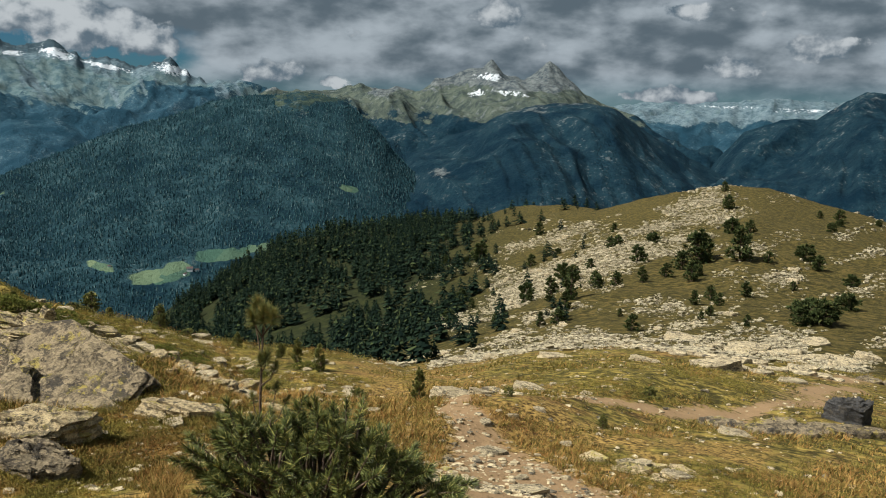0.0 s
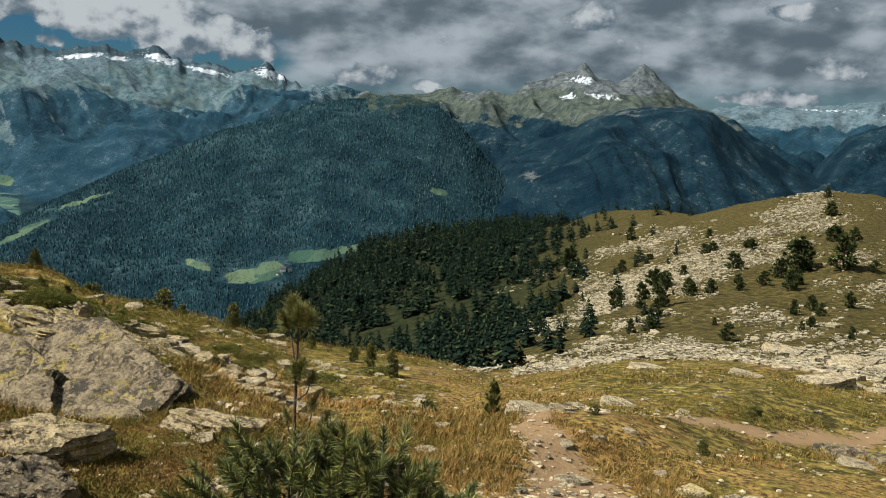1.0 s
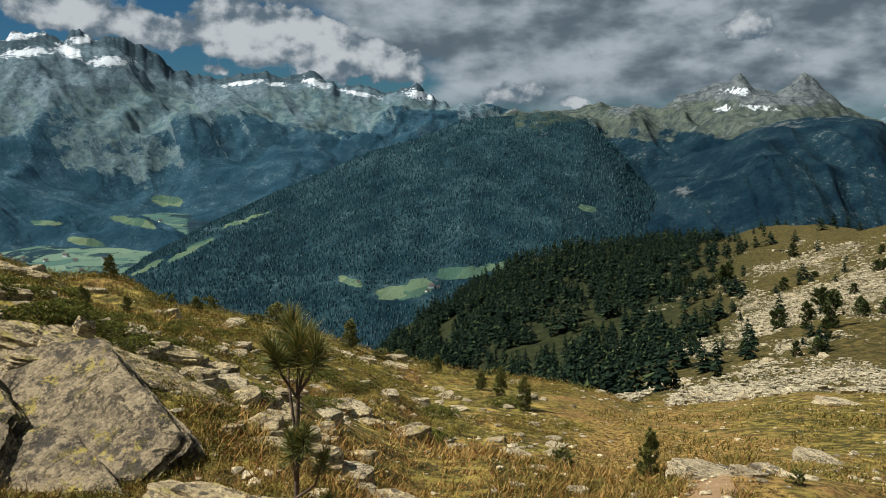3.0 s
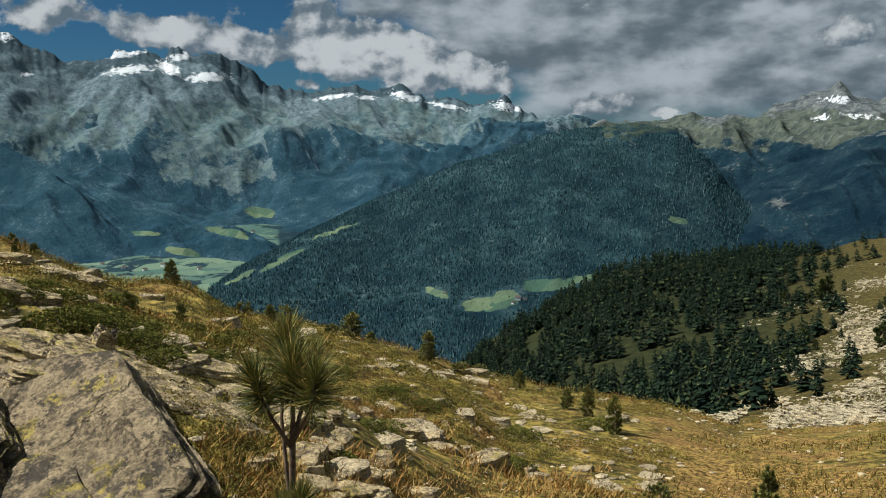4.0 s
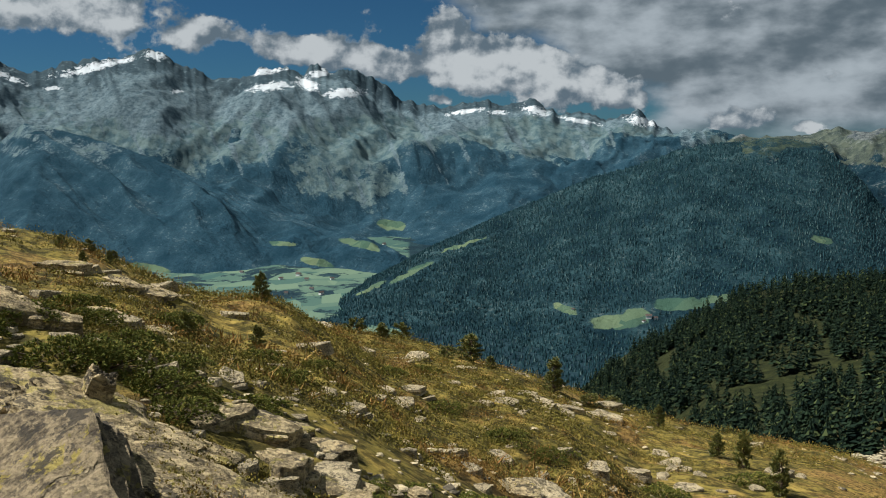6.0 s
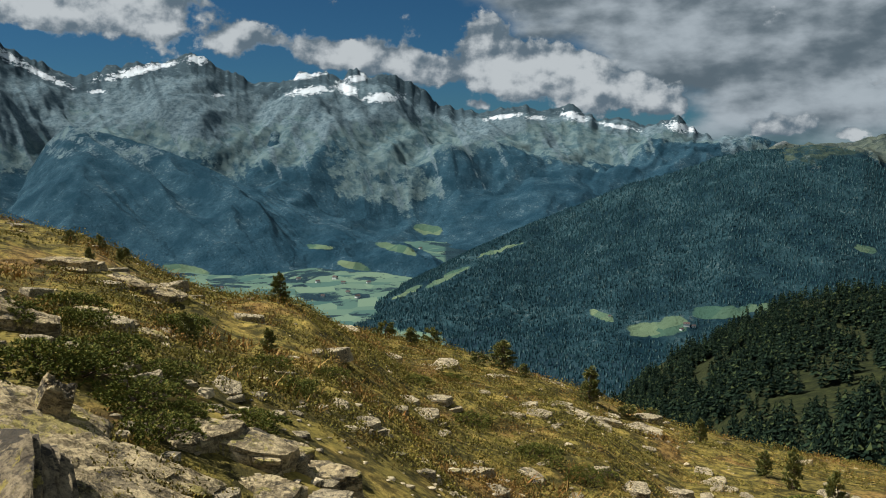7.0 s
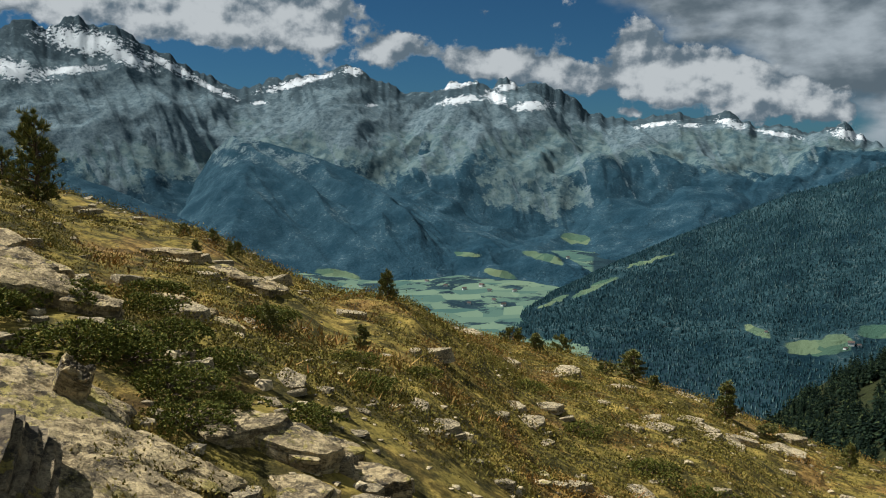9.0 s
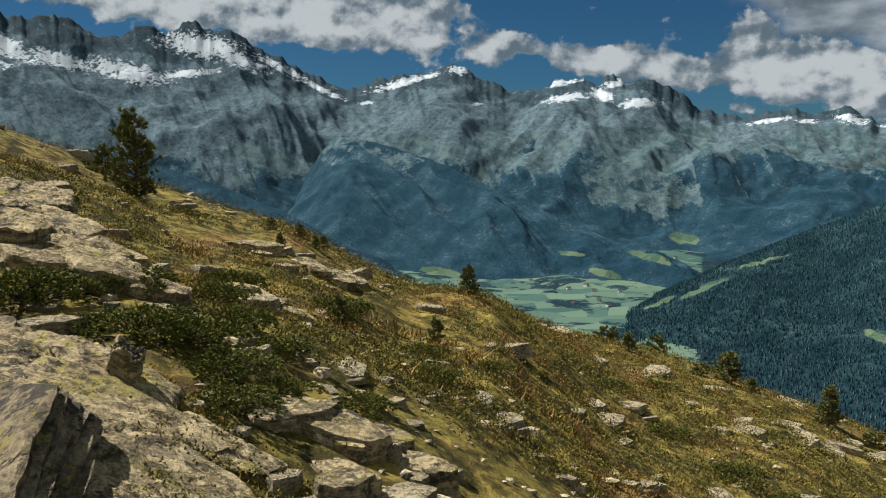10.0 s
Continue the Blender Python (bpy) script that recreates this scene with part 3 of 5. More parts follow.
def mountain(name, label, mat, crest, rc, base, floor, spur, jag, cover, seed, step=0.12):
    """A range: its crest as bearings and angles, its distance and that of its foot, spurs running down."""
    c = np.array(crest)
    az = np.arange(c[0, 0] - 3, c[-1, 0] + 3 + step / 2, step)
    el = np.interp(az, c[:, 0], c[:, 1])
    el = el + jag * 1.3 * (ridged(az * 0.8, az * 0 + seed, 6, seed) - 0.55) + jag * 0.9 * fbm(az * 2.6, az * 0, 5, seed + 7)
    at = np.linspace(c[0, 0], c[-1, 0], max(np.size(rc), np.size(base), 2))
    top = np.interp(az, at, rc) if np.ndim(rc) else np.full(az.shape, float(rc))
    foot = np.interp(az, at, base) if np.ndim(base) else np.full(az.shape, float(base))
    ends = smoothstep(az, c[0, 0] - 3, c[0, 0]) * (1 - smoothstep(az, c[-1, 0], c[-1, 0] + 3))
    zc = 1.2 + top * np.tan(np.radians(el))
    zc = zc * ends + (floor - 60) * (1 - ends)
    reach = int(1.3 / step)
    bell = np.exp(-0.5 * (np.arange(-2 * reach, 2 * reach + 1) / reach) ** 2)
    calm = np.convolve(np.pad(zc, 2 * reach, mode="edge"), bell / bell.sum(), mode="valid")
    s = np.concatenate([[-0.5, -0.2, -0.06], np.linspace(0, 1, 100) ** 1.2])
    S, A = np.meshgrid(s, az, indexing="ij")
    rr = top - (top - foot) * S
    drop = np.where(S < 0, -S * 1.1, np.abs(S) ** 0.9)
    keep = np.exp(-np.maximum(S, 0) * 6.0)
    z = calm + (floor - 45 - calm) * drop + (zc - calm) * keep
    rad = np.radians(A)
    X, Y = rr * np.sin(rad), rr * np.cos(rad)
    mask = np.clip(S * 1.8, 0, 1) ** 0.7 * np.clip(1.05 - S, 0, 1) * 1.8 * ends
    bend = fbm(A * 0.10, S * 2.0, 3, seed + 1) * 3.0
    big = ridged((A + bend + S * 3.0) * 0.13, S * 0.5, 3, seed + 2)
    wx, wy = fbm(X / 700, Y / 700, 3, seed + 3) * 0.5, fbm(X / 700, Y / 700, 3, seed + 4) * 0.5
    fine = ridged(X / 430 + wx, Y / 430 + wy, 6, seed + 5)
    mid = ridged((A - bend * 1.2 - S * 9.0) * 0.20, S * 1.1, 3, seed + 6)
    turn = smoothstep(fbm(A * 0.06 + seed, S * 0.6, 3, seed + 12), -0.35, 0.35)
    left = ridged((A + S * 8.0 + bend) * 0.26, S * 0.8, 4, seed + 8)
    right = ridged((A - S * 9.0 - bend) * 0.24, S * 0.8, 4, seed + 9)
    ribs = left * turn + right * (1 - turn)
    rough = ridged(X / 150 + wx * 1.5, Y / 150 + wy * 1.5, 4, seed + 11)
    steep = max(spur - 50.0, 0.0)
    z = z + mask * (steep * 3.5 * (ribs - 0.55) + spur * 1.1 * (big - 0.55) + spur * 1.35 * (fine - 0.55) + min(spur, 110) * 0.6 * (mid - 0.55) + steep * 0.55 * (rough - 0.55))
    verts = np.stack([X, Y, z], -1)
    lay = np.zeros(z.shape + (4,))
    E = np.degrees(np.arctan2(z - 1.2, rr))
    layers = cover(A, E, S, big * 0.3 + fine * 0.25 + mid * 0.2 + ribs * 0.25)
    for i in range(len(layers)):
        lay[..., i] = layers[i]
    me = mesh_from(name, verts.reshape(-1, 3), grid_faces(*z.shape), mat, True, lay.reshape(-1, 4))
    return tagged(new(name, me), label, "mountain", kind="structure")


def blob(A, E, a, e, ra, re, tilt=0.0):
    """One at the middle of a patch, falling to nothing at its rim."""
    u, v = (A - a), (E - e) - tilt * (A - a)
    return np.clip(1.2 - np.sqrt((u / ra) ** 2 + (v / re) ** 2) * 0.7, 0, 1)


def far_cover(A, E, S, z):
    snow = np.zeros(A.shape)
    for a, e, ra, re, tilt in [(-61.7, 6.85, 2.6, 0.75, -0.12), (-59.6, 6.1, 1.7, 0.5, -0.35), (-57, 5.6, 1.8, 0.28, -0.5), (-54.6, 4.35, 1.5, 0.2, -0.45), (-72.5, 6.5, 1.6, 0.6, -0.4), (-69.6, 5.8, 1.8, 0.45, -0.25), (-66.1, 5.25, 2.4, 0.6, -0.2), (-74.5, 5.6, 2.4, 0.35, -0.1), (-62.5, 5.2, 2.2, 0.25, 0.1), (-49.5, 4.75, 2.3, 0.26, 0.25), (-46.1, 5.5, 0.6, 0.32, 0), (-39.6, 4.65, 1.3, 0.27, 0.15), (-39.4, 3.7, 1.4, 0.27, 0.1), (-37.1, 3.8, 0.7, 0.45, -0.35), (-34.9, 3.3, 1.3, 0.3, 0.05), (-36.4, 4.5, 0.8, 0.25, 0.2), (-51.8, 3.5, 0.5, 0.12, 0), (-45, 3.4, 0.4, 0.12, 0), (-23, 2.1, 0.9, 0.3, -0.25), (-16.5, 1.35, 1, 0.3, -0.2), (-20.3, 1.43, 1.2, 0.16, -0.2), (-27.3, 2.1, 1.3, 0.14, 0.15), (-25.3, 2, 0.8, 0.14, 0)]:
        snow = np.maximum(snow, blob(A, E, a, e, ra, re, tilt))
    snow = snow * 0.95 - 0.12
    slide = np.clip(1.3 - np.abs((A + 61.9) - 0.55 * (0.45 - E)) / 0.20, 0, 1) * (E < 2.5) * (E > -1.8)
    n = fbm(A * 0.3, E * 0.8, 5, 41)
    streak = np.clip(ridged(A * 1.3 + E * 0.5, E * 0.16, 3, 43) * 3.2 - 2.2, 0, 1) * smoothstep(E, -6, -2)
    # wood climbs higher at the eastern end, its blue standing in for haze
    wood = 1 - smoothstep(E + n * 2.2 - (z - 0.55) * 12.0 + 0.03 * (A + 40) - 1.6 * smoothstep(A, -34, -24), -5.2, -0.2) - streak * 0.5
    alp = (1 - smoothstep(E + n * 1.8 + (z - 0.55) * 5.0, 1.0, 4.0)) * 0.75 - streak * 0.6
    alp = alp - 1.1 * (1 - smoothstep(S + n * 0.10, 0.03, 0.17))
    return snow, alp * (1 - slide), wood * (1 - slide)


def massif_cover(A, E, S, z):
    n = fbm(A * 0.5, E * 1.2, 5, 61)
    snow = np.maximum.reduce([blob(A, E, 2.7, 1.4, 1.1, 0.26, 0.0), blob(A, E, 3.8, 0.45, 1.3, 0.18, -0.15), blob(A, E, 1.9, 0.4, 0.6, 0.22, 0.2)]) * 0.72 - 0.12
    alp = (1 - smoothstep(E + n * 0.7 + (z - 0.55) * 2, 0.4, 1.2)) * 0.72
    wood = 1 - smoothstep(E + n * 1.2 - (z - 0.55) * 3, -2.0, -0.4)
    return snow, alp, wood


def dark_cover(A, E, S, z):
    n = fbm(A * 0.5, E * 1.2, 5, 71)
    wood = 1 - 0.75 * smoothstep(E + n * 0.9 - (z - 0.55) * 2, -1.6, 0.2)
    scar = blob(A, E, -0.3, -4.6, 0.9, 0.5) * 0.8
    alp = smoothstep(E + n, -1.0, 0.2) * 0.5
    return np.zeros(A.shape), alp * (1 - scar), wood * (1 - scar * 0.75)


def field(A, E, a, e, ra, re, tilt=0.0, square=3.0):
    """A mown clearing: a patch with nearly straight sides."""
    A, E = A + fbm(A * 1.7, E * 5.0, 3, 95) * 0.28, E + fbm(A * 2.1, E * 6.0, 3, 96) * 0.13
    u, v = np.abs(A - a) / ra, np.abs((E - e) - tilt * (A - a)) / re
    return 1.0 - 0.5 * (u ** square + v ** square) ** (1 / square)


def wooded_cover(A, E, S, z):
    n = fbm(A * 0.4, E * 1.0, 5, 81)
    meadow = np.zeros(A.shape)
    for a, e, ra, re, tilt in [(-21.1, -10.25, 0.75, 0.26, -0.25), (-17.9, -11.0, 1.5, 0.42, 0.06), (-16.6, -10.6, 0.75, 0.48, 0.0), (-14.0, -9.8, 1.5, 0.36, 0.05), (-11.9, -9.4, 1.0, 0.2, 0.15), (-6.1, -5.7, 0.55, 0.22, -0.15), (-27.6, -6.25, 1.5, 0.10, 0.30), (-31, -8.0, 1.3, 0.16, 0.5), (-33.5, -8.9, 0.9, 0.14, 0.45)]:
        meadow = np.maximum(meadow, field(A, E, a, e, ra, re, tilt))
    high = smoothstep(E + n * 0.9 - (z - 0.55) * 2, -1.6, -0.2) * smoothstep(A, -15, -9)
    scars = np.clip(ridged(A * 0.9, E * 2.2, 3, 83) * 2.2 - 1.55, 0, 1) * smoothstep(E, -8, -5)
    grey = blob(A, E, -8.0, -8.7, 1.2, 0.5) * 0.6
    wood = 1.05 - 0.6 * high - scars * 0.75 - grey
    return np.zeros(A.shape), np.clip(high * 0.8, 0, 1), wood, np.clip(meadow, 0, 1)


def spur_cover(A, E, S, z):
    n = fbm(A * 0.3, E * 1.0, 5, 91)
    bare = smoothstep(E + n * 2.6 - (z - 0.55) * 6, -2.0, 1.8)
    meadow = np.zeros(A.shape)
    for a, e, ra, re, tilt in [(-47.1, -7.2, 1.3, 0.3, -0.2), (-32.1, -4.95, 0.9, 0.3, -0.1), (-34.1, -6.15, 1.2, 0.25, -0.25), (-31.4, -6.0, 0.7, 0.16, 0.1), (-36.8, -7.2, 1.1, 0.2, -0.2), (-38.9, -6.0, 0.8, 0.14, -0.1)]:
        meadow = np.maximum(meadow, field(A, E, a, e, ra, re, tilt))
    return np.zeros(A.shape), bare * 0.5, 1.05 - bare * 0.65, np.clip(meadow, 0, 1)


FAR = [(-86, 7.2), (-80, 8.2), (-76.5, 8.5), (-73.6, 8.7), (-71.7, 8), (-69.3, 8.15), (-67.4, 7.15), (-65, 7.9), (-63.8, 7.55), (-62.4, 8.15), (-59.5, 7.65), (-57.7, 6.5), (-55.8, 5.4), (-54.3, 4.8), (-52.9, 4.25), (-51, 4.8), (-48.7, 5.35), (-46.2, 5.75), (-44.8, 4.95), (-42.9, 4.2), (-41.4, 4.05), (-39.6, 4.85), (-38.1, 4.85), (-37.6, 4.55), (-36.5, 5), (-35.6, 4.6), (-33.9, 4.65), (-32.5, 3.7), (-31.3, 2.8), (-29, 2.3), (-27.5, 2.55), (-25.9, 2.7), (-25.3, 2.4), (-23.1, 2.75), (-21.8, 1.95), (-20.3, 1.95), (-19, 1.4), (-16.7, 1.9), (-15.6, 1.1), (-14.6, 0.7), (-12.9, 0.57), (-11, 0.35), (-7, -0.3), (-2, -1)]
mountain("mountain_range_west", "hazy grey rock range with small glaciers and snowfields", HAZY_RANGE, FAR, 4650, 3350, FLOOR + 10, 100, 0.33, far_cover, 100, 0.10)
mountain("mountain_range_east", "hazy blue range with snow streaks along its crest", HAZY_RANGE,
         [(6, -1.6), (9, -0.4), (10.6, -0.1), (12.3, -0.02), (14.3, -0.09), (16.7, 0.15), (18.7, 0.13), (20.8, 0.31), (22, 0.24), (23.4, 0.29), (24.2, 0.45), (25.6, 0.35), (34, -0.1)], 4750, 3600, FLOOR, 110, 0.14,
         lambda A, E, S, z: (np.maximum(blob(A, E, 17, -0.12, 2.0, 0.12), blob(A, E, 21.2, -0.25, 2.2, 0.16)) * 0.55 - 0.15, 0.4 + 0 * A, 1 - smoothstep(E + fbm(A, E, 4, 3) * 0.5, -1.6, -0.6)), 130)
mountain("mountain_massif", "grey pointed twin peaks above green high pastures", HAZY_MASSIF,
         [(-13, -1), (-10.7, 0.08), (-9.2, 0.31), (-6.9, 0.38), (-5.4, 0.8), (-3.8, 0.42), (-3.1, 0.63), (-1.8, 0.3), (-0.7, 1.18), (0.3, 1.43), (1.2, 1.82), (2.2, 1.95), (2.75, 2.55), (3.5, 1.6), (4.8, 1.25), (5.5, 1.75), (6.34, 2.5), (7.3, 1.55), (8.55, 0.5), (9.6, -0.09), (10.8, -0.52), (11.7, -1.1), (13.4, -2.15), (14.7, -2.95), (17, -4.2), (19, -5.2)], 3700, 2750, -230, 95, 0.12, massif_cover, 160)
mountain("mountain_shoulder", "dark forested shoulder below the twin peaks", HAZY_MASSIF,
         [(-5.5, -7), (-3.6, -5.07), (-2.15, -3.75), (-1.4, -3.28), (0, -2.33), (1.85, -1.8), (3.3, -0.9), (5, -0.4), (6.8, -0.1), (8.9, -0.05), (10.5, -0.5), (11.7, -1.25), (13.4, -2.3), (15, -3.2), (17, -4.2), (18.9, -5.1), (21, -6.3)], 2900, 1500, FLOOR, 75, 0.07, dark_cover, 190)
mountain("mountain_east", "dark steep wooded mountainside with rock gullies", HAZY_MASSIF,
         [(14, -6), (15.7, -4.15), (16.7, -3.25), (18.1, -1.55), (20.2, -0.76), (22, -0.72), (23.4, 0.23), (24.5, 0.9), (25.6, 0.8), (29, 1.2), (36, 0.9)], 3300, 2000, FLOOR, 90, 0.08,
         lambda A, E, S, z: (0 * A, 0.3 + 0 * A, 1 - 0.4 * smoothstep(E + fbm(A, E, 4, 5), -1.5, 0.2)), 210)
mountain("mountain_wooded", "long forest-covered mountain with clearings above the valley", HAZY_WOODED,
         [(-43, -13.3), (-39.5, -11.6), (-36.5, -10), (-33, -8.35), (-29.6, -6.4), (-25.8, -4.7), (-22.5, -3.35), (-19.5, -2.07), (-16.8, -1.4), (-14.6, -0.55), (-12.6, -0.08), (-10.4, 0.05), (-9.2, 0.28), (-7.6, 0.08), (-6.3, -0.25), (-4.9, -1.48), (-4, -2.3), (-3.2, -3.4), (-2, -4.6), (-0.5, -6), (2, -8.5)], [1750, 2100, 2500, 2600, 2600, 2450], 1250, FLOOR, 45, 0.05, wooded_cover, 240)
mountain("mountain_spur", "dark wooded spur running down to the valley floor", HAZY_RANGE,
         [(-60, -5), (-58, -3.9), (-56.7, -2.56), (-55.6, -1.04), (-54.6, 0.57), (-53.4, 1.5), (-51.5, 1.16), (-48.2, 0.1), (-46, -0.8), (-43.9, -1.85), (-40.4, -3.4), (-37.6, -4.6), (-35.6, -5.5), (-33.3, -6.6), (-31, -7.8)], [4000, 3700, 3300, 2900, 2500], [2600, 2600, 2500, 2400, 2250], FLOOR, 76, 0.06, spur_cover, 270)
mountain("mountain_spur_north", "dark wooded spur with bare upper ridge", HAZY_RANGE,
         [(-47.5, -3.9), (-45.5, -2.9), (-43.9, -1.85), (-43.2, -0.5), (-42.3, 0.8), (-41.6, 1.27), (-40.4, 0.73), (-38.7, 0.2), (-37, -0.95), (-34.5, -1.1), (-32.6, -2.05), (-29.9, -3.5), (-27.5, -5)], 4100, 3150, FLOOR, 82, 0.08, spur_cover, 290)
mountain("mountain_spur_low", "dark forested spur in front of the glacier peak", HAZY_RANGE,
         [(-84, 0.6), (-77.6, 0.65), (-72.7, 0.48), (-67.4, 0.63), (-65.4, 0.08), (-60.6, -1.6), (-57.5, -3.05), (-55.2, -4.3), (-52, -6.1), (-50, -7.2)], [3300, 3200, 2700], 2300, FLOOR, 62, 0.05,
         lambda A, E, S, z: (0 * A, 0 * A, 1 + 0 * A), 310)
mountain("mountain_spur_back", "hazy blue forested ridge closing the side valley", HAZY_RANGE,
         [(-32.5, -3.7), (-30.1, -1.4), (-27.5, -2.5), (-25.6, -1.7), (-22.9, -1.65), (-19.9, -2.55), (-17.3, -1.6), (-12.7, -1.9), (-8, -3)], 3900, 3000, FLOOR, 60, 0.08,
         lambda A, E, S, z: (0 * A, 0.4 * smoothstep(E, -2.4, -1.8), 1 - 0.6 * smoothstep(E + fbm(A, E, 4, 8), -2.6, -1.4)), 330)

# ---- shapes for stones and plants ----
rng = np.random.default_rng(7)


def sphere_arrays(level):
    bm = bmesh.new()
    bmesh.ops.create_icosphere(bm, subdivisions=level, radius=1.0)
    v = np.array([p.co[:] for p in bm.verts])
    f = np.array([[p.index for p in q.verts] for q in bm.faces])
    bm.free()
    return v, f


BALLS = {level: sphere_arrays(level) for level in (1, 2)}


def stone_shape(level, seed, cuts=9, rough=0.10, beds=0.05, box=0.72):
    """A weathered stone of unit size: cut faces, bedding steps and a rough skin."""
    g = np.random.default_rng(seed)
    v, f = BALLS[level]
    v = np.sign(v) * np.abs(v) ** box
    v = v / np.abs(v).max()
    for _ in range(cuts):
        n = g.normal(size=3)
        n /= np.linalg.norm(n)
        d = g.uniform(0.48, 0.98)
        over = np.maximum(v @ n - d, 0)
        v -= over[:, None] * n * 0.93
    r = np.linalg.norm(v, axis=1, keepdims=True)
    way = v / np.maximum(r, 1e-6)
    n1 = fbm(v[:, 0] * 1.6 + v[:, 2] * 0.7, v[:, 1] * 1.6 - v[:, 2] * 1.1, 5, seed)
    n2 = fbm(v[:, 0] * 6 + v[:, 2] * 3, v[:, 1] * 6 - v[:, 2] * 4, 3, seed + 3)
    bed = np.abs(((v[:, 2] * 4 + n1 * 1.3) % 1.0) - 0.5)
    v = v + way * (n1 * rough * 1.6 + n2 * rough * 0.35 - (bed < 0.10) * beds)[:, None]
    v -= (v.max(0) + v.min(0)) / 2
    return v / np.abs(v).max(0), f


def slab_shape(seed, around=44, rings=9, sides=6, corners=7, rough=0.05, steps=0.16):
    """A broken slab of bedded rock of unit size: straight broken sides, a stepped top, ledges round the edge."""
    g = np.random.default_rng(seed)
    ang = np.linspace(0, 2 * np.pi, around, endpoint=False)
    way = (np.arange(corners) + g.uniform(-0.38, 0.38, corners)) * 2 * np.pi / corners
    far = g.uniform(0.66, 1.0, corners)
    edge = np.min(far / np.maximum(np.cos(ang[:, None] - way), 0.06), 1)
    edge = np.minimum(edge, 1.2) * (1 + 0.07 * fbm(np.cos(ang) * 3 + seed, np.sin(ang) * 3, 4, seed))
    tilt = g.normal(size=2) * 0.35
    s = np.linspace(0, 1, rings)[:, None] ** 0.85
    x, y = edge * s * np.cos(ang), edge * s * np.sin(ang)
    n = fbm(x * 1.4 + 3, y * 1.4, 4, seed)
    terrace = np.floor((n * 1.3 + x * tilt[0] + y * tilt[1]) * 2.0) / 2.0
    z = 0.62 + steps * 1.6 * terrace + rough * 2 * fbm(x * 5, y * 5, 4, seed + 3) + rough * fbm(x * 15, y * 15, 3, seed + 4) - 0.10 * s ** 8
    rows = [np.stack([x, y, z], -1)]
    beds = g.uniform(-0.045, 0.045, sides + 1)
    for j in range(1, sides + 1):
        f = j / sides
        out = edge * (1 + beds[j] + 0.09 * fbm(ang * 0 + np.cos(ang) * 2.5, np.sin(ang) * 2.5 + j * 1.7, 4, seed + 5) + 0.10 * f)
        rows.append(np.stack([out * np.cos(ang), out * np.sin(ang), z[-1] * (1 - f) - f], -1)[None])
    v = np.concatenate(rows).reshape(-1, 3)
    return v, grid_faces(rings + sides, around, True)[:, ::-1]


STONES = [mesh_from("rock", *slab_shape(40 + i, 30, 7, 4, 5 + i % 4, 0.035, 0.06 + 0.04 * (i % 3)), STONE, True) for i in range(11)]
for me in STONES:
    me.set_sharp_from_angle(angle=radians(30))


def height(x, y):
    return float(land(np.array([x]), np.array([y]))[0])


def rock(x, y, wide, tall, turn, kind, label, group="", mesh=None, sink=0.42, lift=0.0, lean=(0, 0), deep=0.75):
    ob = new("rock", mesh or STONES[kind % 11])
    z = height(x, y)
    ob.matrix_world = pose(x, y, z + tall * (0.5 - sink) + lift, lean[0], lean[1], turn) @ Matrix.Diagonal((wide * 0.56, wide * 0.56 * deep, tall * 0.72, 1))
    return tagged(ob, label, "rock", group)


def needles(base, way, count, length, width, spread, g, droop=0.0):
    """Thin bent needles in bunches: base (n, 3), way (n, 3). Arrays of vertices and triangles."""
    n = len(base)
    b = np.repeat(base, count, 0)
    w = np.repeat(way, count, 0) + g.normal(size=(n * count, 3)) * spread
    w /= np.linalg.norm(w, axis=1, keepdims=True)
    lng = (np.repeat(np.broadcast_to(length, n), count) * g.uniform(0.65, 1.1, n * count))[:, None]
    side = np.cross(w, g.normal(size=w.shape))
    side /= np.maximum(np.linalg.norm(side, axis=1, keepdims=True), 1e-6)
    side = side * np.repeat(np.broadcast_to(width, n), count)[:, None]
    tip = b + w * lng + np.array([0, 0, -1]) * droop * lng
    start = b + w * lng * 0.08
    v = np.stack([start - side, start + side, tip], 1).reshape(-1, 3)
    return v, np.arange(len(v)).reshape(-1, 3)


def tube(points, radii, sides=7):
    """A tapered limb through points."""
    points = np.asarray(points, float)
    rows = []
    for i, p in enumerate(points):
        t = points[min(i + 1, len(points) - 1)] - points[max(i - 1, 0)]
        t = t / np.linalg.norm(t)
        a = np.cross(t, [0.3, 1, 0.2])
        a /= np.linalg.norm(a)
        c = np.cross(t, a)
        ang = np.linspace(0, 2 * np.pi, sides, endpoint=False)
        rows.append(p + radii[i] * (np.cos(ang)[:, None] * a + np.sin(ang)[:, None] * c))
    return np.concatenate(rows), grid_faces(len(points), sides, True)


def joined(pieces):
    verts, faces, at = [], [], 0
    for v, f in pieces:
        verts.append(v)
        faces.append(f + at)
        at += len(v)
    return np.concatenate(verts), np.concatenate(faces)


